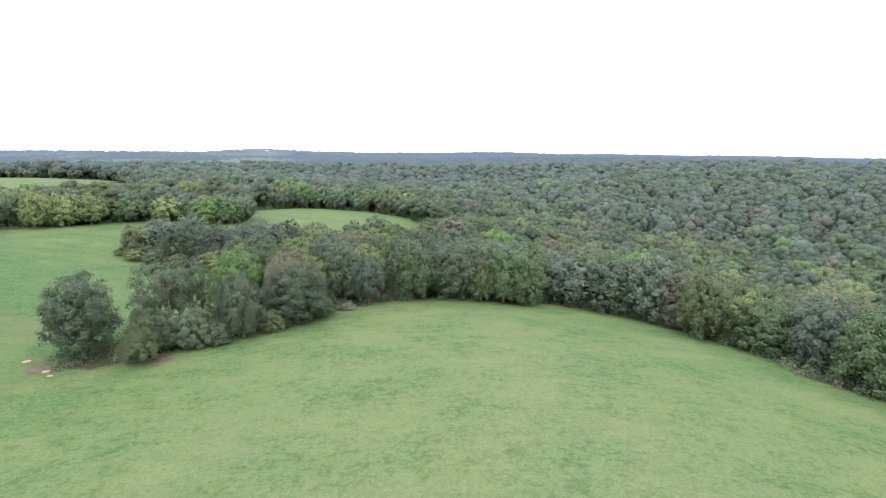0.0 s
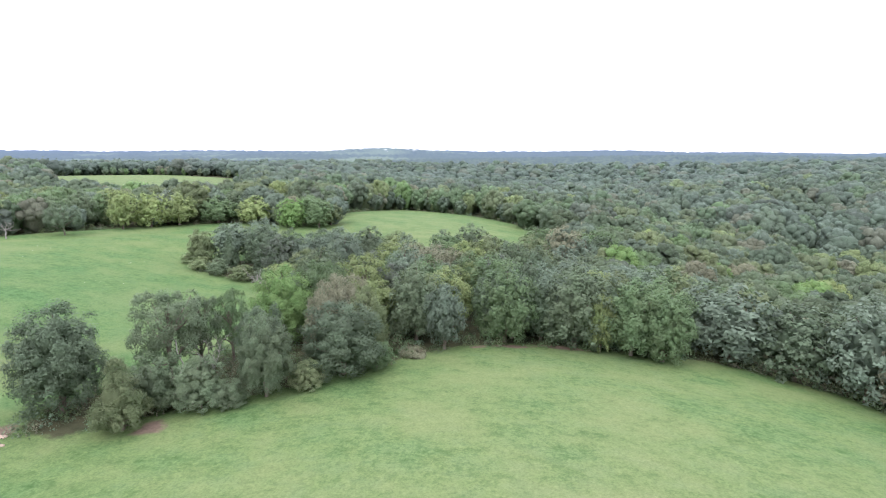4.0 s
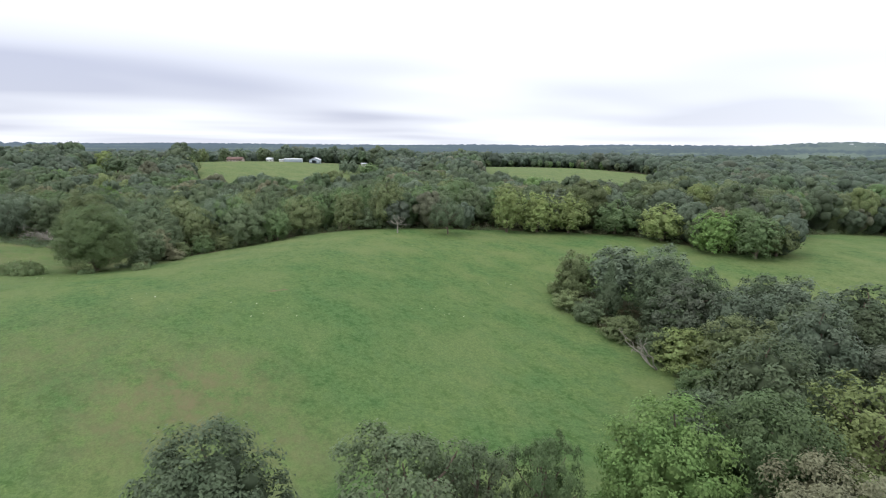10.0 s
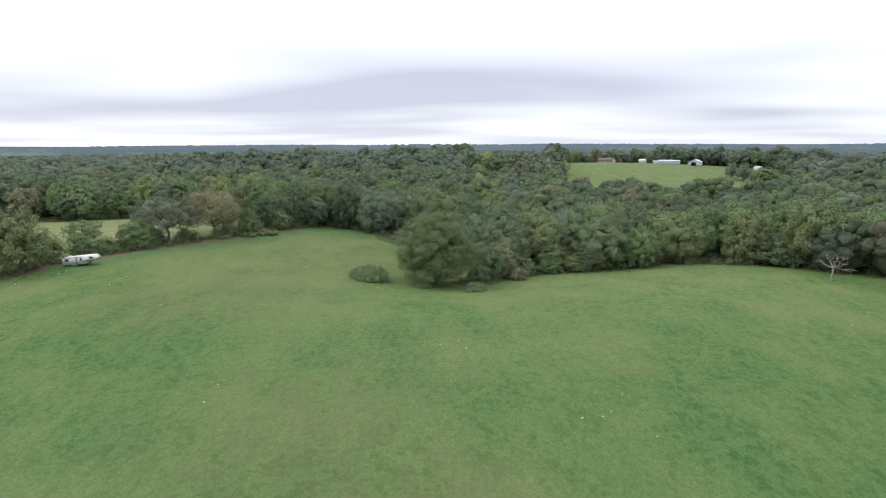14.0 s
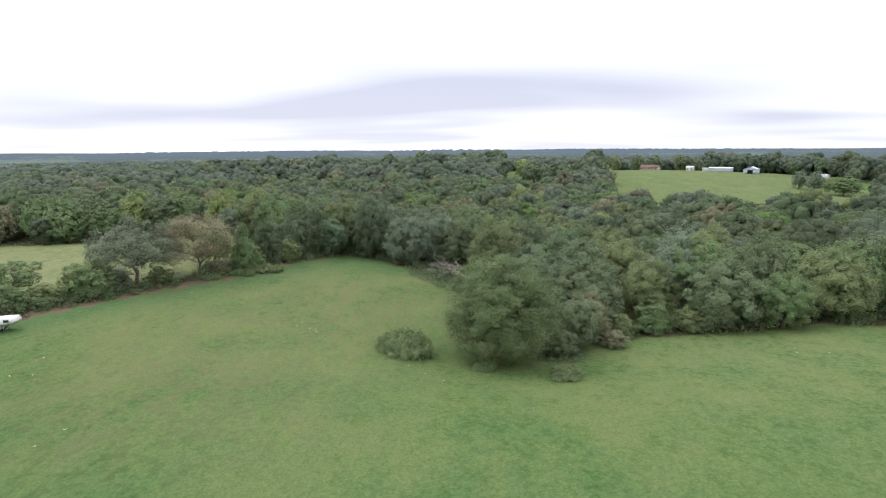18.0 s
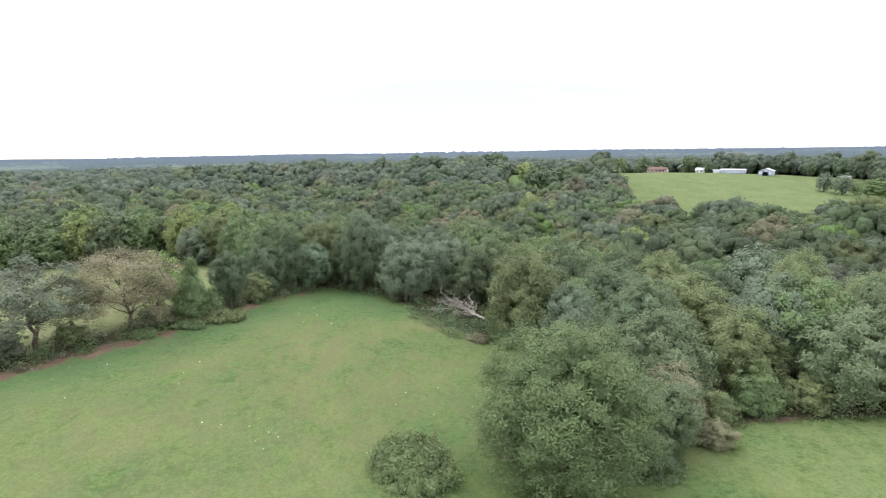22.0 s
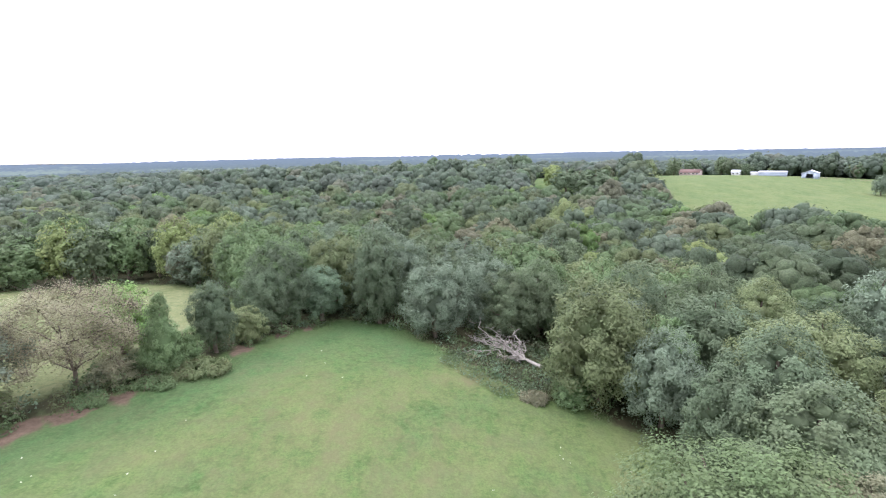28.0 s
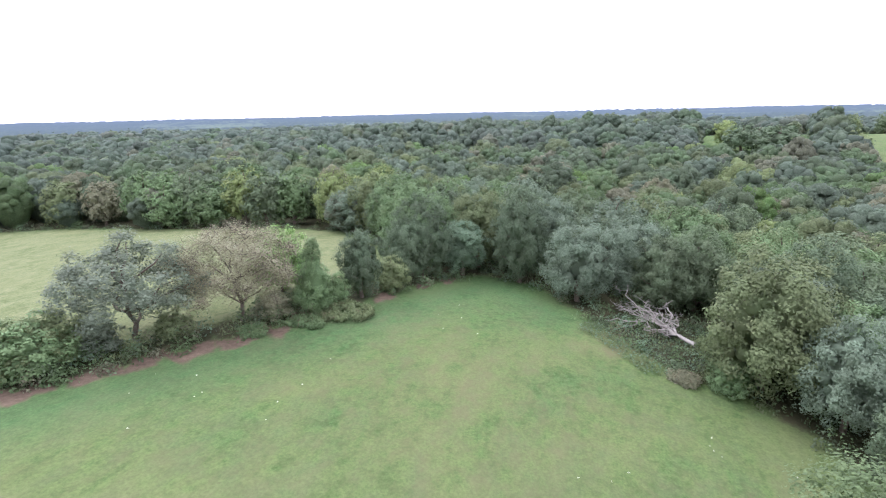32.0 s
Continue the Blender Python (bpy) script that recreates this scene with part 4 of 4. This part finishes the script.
single = []
x, y, rng = scatter(8.0, 0, 250, 11, 320)
near_order = np.argsort(line_distance(x, y, FLIGHT_LINE + [(-205, 62)]) + 2.2 * np.maximum(0, -open_ground(x, y) - 9))
taken = np.array(planted)
rest_x, rest_y = [], []
for i in near_order:
    close = np.hypot(taken[:, 0] - x[i], taken[:, 1] - y[i]) - 0.30 * taken[:, 2]
    if close.min() < 1.6 or math.hypot(x[i] + 205, y[i] - 74) < 10 or (-64 < x[i] < -33 and 74 < y[i] < 106):
        continue
    if len(single) < 230:
        single.append(i)
        edge_of = -open_ground(x[i:i + 1], y[i:i + 1])[0]
        style = str(rng.choice(["round", "round", "round", "tall", "bush" if edge_of < 6 else "round"]))
        h = rng.uniform(10.5, 15.0) * (0.62 if style == "bush" else 1)
        tree(round(float(x[i]), 1), round(float(y[i]), 1), float(h), float(rng.uniform(9.5, 13.5)), style, PALETTE[min(7, rng.choice(9, p=WEIGHTS / WEIGHTS.sum())) if x[i] > -140 else rng.choice(5, p=WEIGHTS[:5] / WEIGHTS[:5].sum())], "woodland trees")
    else:
        rest_x.append(x[i])
        rest_y.append(y[i])


def cap(rng, c, out, r, sides, rings):
    """A domed clump of leaves, open at the back, that bulges outwards."""
    out = out / np.linalg.norm(out)
    t = np.cross(out, rng.normal(size=3))
    t /= np.linalg.norm(t)
    b = np.cross(out, t)
    w = np.arange(sides) * 2 * math.pi / sides + rng.uniform(0, 6.28)
    v = [c + out * r * rng.uniform(0.7, 0.95)]
    for k in range(rings):
        a = math.radians(108) * (k + 1) / rings
        q = r * rng.uniform(0.76, 1.2, sides)
        v += list(c + q[:, None] * (math.sin(a) * (np.cos(w)[:, None] * t + np.sin(w)[:, None] * b) + 0.88 * math.cos(a) * out))
        w = w + math.pi / sides
    f = [(0, 1 + i, 1 + (i + 1) % sides) for i in range(sides)]
    for k in range(rings - 1):
        p, q = 1 + k * sides, 1 + (k + 1) * sides
        for i in range(sides):
            j = (i + 1) % sides
            f += [(p + i, q + i, p + j), (p + j, q + i, q + j)]
    return np.array(v), np.array(f)


def canopy_tree(rng, clumps, sides, rings, cards_n, size):
    """A woodland crown, 10 m wide and 12 m high, of bulging leaf clumps under loose sprays."""
    bits, at = [], []
    lean, swell = rng.uniform(0, 6.28), rng.uniform(0.04, 0.16)
    area = 2 * math.pi * 1.45 * 24 / clumps
    for i in range(clumps):
        c = 1 - 1.45 * (i + 0.5) / clumps + rng.uniform(-0.06, 0.06)
        a = 2.39996 * i + rng.uniform(-0.4, 0.4)
        s = math.sqrt(max(0.0, 1 - c * c))
        out = np.array((s * math.cos(a), s * math.sin(a), c))
        r = math.sqrt(area / math.pi) * rng.uniform(0.8, 1.35)
        k = (1 + swell * math.sin(2 * a + lean)) * rng.uniform(0.78, 1.04)
        p = out * ((4.9 - 0.55 * r) * k, (4.9 - 0.55 * r) * k, (5.4 - 0.55 * r) * k) + (0, 0, 6.5)
        face = out + (0, 0, 0.35)
        bits.append(cap(rng, p, face, r, sides, rings))
        at.append((*p, *(face / np.linalg.norm(face)), r))
    at = np.array(at)
    core = tri(ball(rng, (0, 0, 0), 1.0, *((4, 7) if clumps > 30 else (3, 5))))
    bits.append((core[0] * (4.0, 4.0, 5.4) + (0, 0, 5.2), core[1]))
    q = at[rng.integers(len(at), size=cards_n)]
    d = rng.normal(size=(cards_n, 3)) * 0.7 + q[:, 3:6] + (0, 0, 0.15)
    d /= np.linalg.norm(d, axis=1)[:, None]
    bits.append(cards(rng, q[:, :3] + d * q[:, 6:7] * rng.uniform(0.75, 1.3, (cards_n, 1)), d + 0.28 * rng.normal(size=d.shape), size))
    return join(bits)


def woodland(name, x, y, rng, clumps, sides, rings, cards_n, size, label, variants=8, mixed=WEIGHTS, girth=1.0, tall=1.0, haze_mix=0.0):
    """Many crowns in one mesh, each with its own tint, mixed towards a bluish haze colour."""
    pick = rng.integers(variants, size=len(x))
    z = land(x, y)
    bits, tints = [], []
    for k in range(variants):
        v, f = canopy_tree(np.random.default_rng(200 + k), clumps, sides, rings, cards_n, size)
        at = np.where(pick == k)[0]
        n = len(at)
        if not n:
            continue
        a, w = rng.uniform(0, 6.28, n), rng.uniform(0.78, 1.3, n)
        h = (0.45 + 0.55 * w) * rng.uniform(0.82, 1.14, n) * tall
        w = w * girth
        c, s = np.cos(a)[:, None], np.sin(a)[:, None]
        V = np.stack([(v[:, 0] * c - v[:, 1] * s) * w[:, None] + x[at, None], (v[:, 0] * s + v[:, 1] * c) * w[:, None] + y[at, None], v[:, 2] * h[:, None] + z[at, None]], -1)
        F = f[None] + (np.arange(n) * len(v))[:, None, None]
        bits.append((V.reshape(-1, 3), F.reshape(-1, 3)))
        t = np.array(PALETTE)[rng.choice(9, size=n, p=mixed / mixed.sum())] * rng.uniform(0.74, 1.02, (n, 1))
        # distance haze painted into the leaf colour
        t = t * (1 - haze_mix) + np.array((0.074, 0.102, 0.087)) * haze_mix
        tints.append(np.repeat(t, len(f), axis=0))
    v, f = join(bits)
    tagged(new(name, mesh_from(name, v, f, WOODS_LEAF, np.concatenate(tints))), label, "woods", kind="stuff")


rest_x, rest_y = np.array(rest_x), np.array(rest_y)
d = line_distance(rest_x, rest_y, FLIGHT_LINE)
woodland("woods", rest_x[d < 170], rest_y[d < 170], rng, 50, 5, 2, 850, 0.25, "dense mixed green broadleaf woodland beside the pasture", girth=1.1)
woodland("woods", rest_x[d >= 170], rest_y[d >= 170], rng, 34, 4, 2, 240, 0.32, "dense mixed green broadleaf woodland in the valley", girth=1.08, tall=1.08, haze_mix=0.2)
x, y, rng = scatter(9.3, 250, 470, 12, 560)
woodland("woods", x, y, rng, 22, 4, 2, 50, 0.42, "distant mixed green broadleaf woodland on rolling hills", mixed=WEIGHTS_HAZY, girth=1.22, tall=1.18, haze_mix=0.4)
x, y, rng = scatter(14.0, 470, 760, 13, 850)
woodland("woods", x, y, rng, 8, 4, 2, 12, 0.8, "far mixed woodland covering the hills", mixed=WEIGHTS_HAZY, girth=1.5, tall=1.2, haze_mix=0.65)
rng = np.random.default_rng(14)
ex, ey = [], []
for poly in (MEADOW[33:63], HILL_FIELD, NORTH_FIELD, HAYFIELD, LANE_FIELD, *FAR_FIELDS):
    for (ax, ay), (bx, by) in zip(poly, poly[1:] + poly[:1]):
        n = int(math.hypot(bx - ax, by - ay) / 4.2)
        f = (np.arange(n) + rng.uniform(size=n)) / max(n, 1)
        ex.append(ax + (bx - ax) * f + rng.normal(size=n) * 3)
        ey.append(ay + (by - ay) * f + rng.normal(size=n) * 3)
ex, ey = np.concatenate(ex), np.concatenate(ey)
o = open_ground(ex, ey)
k = (o < -0.8) & (o > -6) & (line_distance(ex, ey, FLIGHT_LINE) > 95) & seen_zone(ex, ey) & (inside(ex, ey, HEDGE) < -3)
woodland("woods", ex[k], ey[k], rng, 26, 4, 2, 150, 0.36, "edge trees and saplings round the far fields", girth=0.72, tall=0.72, haze_mix=0.3)


# ---- undergrowth and grasses ----
def margin(polys, step, lo, hi, seed):
    rng = np.random.default_rng(seed)
    xs, ys = [], []
    for poly in polys:
        for (ax, ay), (bx, by) in zip(poly, poly[1:]):
            n = max(1, int(math.hypot(bx - ax, by - ay) / step))
            f = (np.arange(n) + rng.uniform(size=n)) / n
            xs.append(ax + (bx - ax) * f + rng.normal(size=n) * hi)
            ys.append(ay + (by - ay) * f + rng.normal(size=n) * hi)
    x, y = np.concatenate(xs), np.concatenate(ys)
    o = open_ground(x, y)
    k = (o > -hi) & (o < -lo) & seen_zone(x, y) & (line_distance(x, y, FLIGHT_LINE) < 260)
    return x[k], y[k], rng


x, y, rng = margin([MEADOW, HAYFIELD], 0.45, 0.2, 3.5, 21)
inner = rng.uniform(size=(9000, 2)) * (300, 240) + (-235, 0)
k = (open_ground(inner[:, 0], inner[:, 1]) < -3) & (open_ground(inner[:, 0], inner[:, 1]) > -22) & (line_distance(inner[:, 0], inner[:, 1], FLIGHT_LINE) < 105) & seen_zone(inner[:, 0], inner[:, 1])
x, y = np.r_[x, inner[k, 0]], np.r_[y, inner[k, 1]]
bits, tints = [], []
for i in range(len(x)):
    h, w = rng.uniform(0.6, 3.0), rng.uniform(0.8, 1.9)
    n = 100
    d = rng.normal(size=(n, 3))
    d[:, 2] = np.abs(d[:, 2])
    d /= np.linalg.norm(d, axis=1)[:, None]
    p = d * (w, w, h) * rng.uniform(0.6, 1.05, (n, 1)) + (x[i], y[i], float(land(x[i], y[i])) - 0.1)
    v, f = cards(rng, p, d + 0.5 * rng.normal(size=d.shape), 0.135)
    bits.append((v, f))
    base = [GREEN, OLIVE, OAK, MINT, BROWN][rng.choice(5, p=[0.34, 0.22, 0.24, 0.08, 0.12])]
    tints.append(np.repeat([np.array(base) * rng.uniform(0.6, 0.95)], n, axis=0))
v, f = join(bits)
tagged(new("undergrowth", mesh_from("undergrowth", v, f, BLADE, np.concatenate(tints))), "weeds and low brush along the wood edges", "undergrowth", kind="stuff")

# vines and weeds round the fallen tree
rng = np.random.default_rng(23)
a, r = rng.uniform(0, 6.28, 9500), np.sqrt(rng.uniform(0, 1, 9500))
x, y = -203 + 9.5 * r * np.cos(a) - 3 * r * np.sin(a), 74.5 + 9 * r * np.sin(a)
x[:2200], y[:2200] = -162.5 + 5.5 * r[:2200] * np.cos(a[:2200]), 92 + 4.5 * r[:2200] * np.sin(a[:2200])
k = (open_ground(x, y) < 2.5) | (np.arange(9500) < 2200)
x, y = x[k], y[k]
nrm = rng.normal(size=(len(x), 3)) * 0.45 + (0, 0, 1)
nrm /= np.linalg.norm(nrm, axis=1)[:, None]
v, f = cards(rng, np.c_[x, y, land(x, y) + rng.uniform(0.05, 0.55, len(x))], nrm, 0.14)
t = np.array([MINT, GREEN, OLIVE])[rng.choice(3, size=len(f), p=[0.4, 0.45, 0.15])] * rng.uniform(0.5, 0.85, (len(f), 1))
tagged(new("ground_vines", mesh_from("ground_vines", v, f, BLADE, t)), "low leafy vines spreading round the fallen tree", "weeds", kind="stuff")


def tufts(name, n, size, seed, palette, label, box4, clump=0.0):
    rng = np.random.default_rng(seed)
    x, y = rng.uniform(box4[0], box4[1], n), rng.uniform(box4[2], box4[3], n)
    if clump:
        c = rng.uniform(size=(60, 2)) * (box4[1] - box4[0], box4[3] - box4[2]) + (box4[0], box4[2])
        pick = rng.integers(60, size=n)
        x, y = c[pick, 0] + rng.normal(size=n) * clump, c[pick, 1] + rng.normal(size=n) * clump
    k = (inside(x, y, MEADOW) > 0.5) & (line_distance(x, y, FLIGHT_LINE) < 115) & seen_zone(x, y)
    x, y = x[k], y[k]
    n = len(x)
    x, y = np.repeat(x, 3) + rng.normal(size=3 * n) * size * 0.5, np.repeat(y, 3) + rng.normal(size=3 * n) * size * 0.5
    nrm = rng.normal(size=(3 * n, 3)) * (0.5, 0.5, 0.3) + (0, 0, 1.0)
    nrm /= np.linalg.norm(nrm, axis=1)[:, None]
    v, f = cards(rng, np.c_[x, y, land(x, y) + size * 0.3], nrm, size)
    t = np.repeat(np.array(palette)[rng.integers(len(palette), size=n)] * rng.uniform(0.8, 1.2, (n, 1)), 3, axis=0)
    tagged(new(name, mesh_from(name, v, f, BLADE, t)), label, "grass", kind="stuff")


tufts("pale_weeds", 280, 0.085, 32, [(0.34, 0.36, 0.26), (0.42, 0.42, 0.34)], "scattered pale flowering weeds in the pasture", (-225, -88, -40, 150), 2.2)

STONE = plain("pale_sandy_stone", (0.30, 0.23, 0.17), 0.95, 0.25, 2, relief=0.05)
for x, y, s in ((-63.6, 79.4, 0.5), (-58.5, 76.4, 0.42), (-57, 75, 0.3)):
    rock = tagged(new("rock", mesh_from("rock", *ball(np.random.default_rng(int(s * 100)), (0, 0, 0), s, 5, 9), STONE, smooth=True)), "pale sandy rock on bare reddish soil", "rock", "rocks on bare soil")
    rock.matrix_world = pose(x, y, float(land(x, y)) + s * 0.1, 0, 0, 40 * s) @ Matrix.Diagonal((1.5, 1, 0.45, 1))

# ---- distance ----
HAZE, ht, hb = material("far_wooded_hills_in_haze", 1.0, 0.0)
hp = where(ht)
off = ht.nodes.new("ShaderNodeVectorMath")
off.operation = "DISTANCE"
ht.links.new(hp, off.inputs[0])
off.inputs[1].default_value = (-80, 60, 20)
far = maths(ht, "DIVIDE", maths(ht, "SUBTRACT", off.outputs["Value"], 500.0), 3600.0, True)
canopy = ramp(ht, noise_tex(ht, hp, 0.05, 5, 0.8), [(0.38, (0.026, 0.040, 0.026)), (0.62, (0.098, 0.120, 0.062))])
pale = ht.nodes.new("ShaderNodeAttribute")
pale.attribute_name = "pasture"
canopy = mix(ht, pale.outputs["Fac"], canopy, (0.17, 0.21, 0.11))
ht.links.new(canopy, hb.inputs["Base Color"])
# haze painted as a blue glow, mixed in more with distance
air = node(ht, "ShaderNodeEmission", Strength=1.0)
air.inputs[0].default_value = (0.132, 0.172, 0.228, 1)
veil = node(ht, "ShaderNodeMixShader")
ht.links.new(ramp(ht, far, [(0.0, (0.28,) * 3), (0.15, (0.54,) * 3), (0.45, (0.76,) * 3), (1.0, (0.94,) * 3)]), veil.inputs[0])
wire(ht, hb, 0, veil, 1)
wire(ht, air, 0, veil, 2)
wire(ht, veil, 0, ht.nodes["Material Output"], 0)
rad = 700 * (4450 / 700) ** np.linspace(0, 1, 90)
ang = np.radians(np.arange(-60, 181, 0.22))
R, A = np.meshgrid(rad, ang)
X, Y = -80 - R * np.sin(A), 60 + R * np.cos(A)
rng = np.random.default_rng(41)
Z = land(X, Y) + 7.0 + rng.uniform(-1, 1, X.shape) * (2.6 + R / 1100)
i = np.arange(X.size).reshape(X.shape)
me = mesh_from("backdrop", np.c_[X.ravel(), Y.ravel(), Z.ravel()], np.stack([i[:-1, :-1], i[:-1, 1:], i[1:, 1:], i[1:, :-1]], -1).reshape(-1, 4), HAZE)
px, py = X.ravel(), Y.ravel()
spots = [np.clip(1.3 - np.hypot((px - a) / w, (py - b) / h), 0, 1) for a, b, w, h in ((-640, 1900, 120, 70), (-560, 1780, 70, 40), (-900, 2050, 120, 70), (-430, 1950, 120, 40), (-760, 1800, 60, 40))]
r2 = np.random.default_rng(43)
for _ in range(70):
    q, th = r2.uniform(820, 3000), r2.uniform(0.1, 2.4)
    a, b, w, t = -80 - q * math.sin(th), 60 + q * math.cos(th), r2.uniform(40, 150), r2.uniform(0, 3.14)
    dx, dy = (px - a) * math.cos(t) + (py - b) * math.sin(t), (py - b) * math.cos(t) - (px - a) * math.sin(t)
    spots.append(np.clip(1.3 - np.maximum(np.abs(dx) / w, np.abs(dy) / (w * 0.5)), 0, 1))
me.attributes.new("pasture", "FLOAT", "POINT").data.foreach_set("value", np.clip(np.max(spots, axis=0) * 2, 0, 1).astype(np.float32))
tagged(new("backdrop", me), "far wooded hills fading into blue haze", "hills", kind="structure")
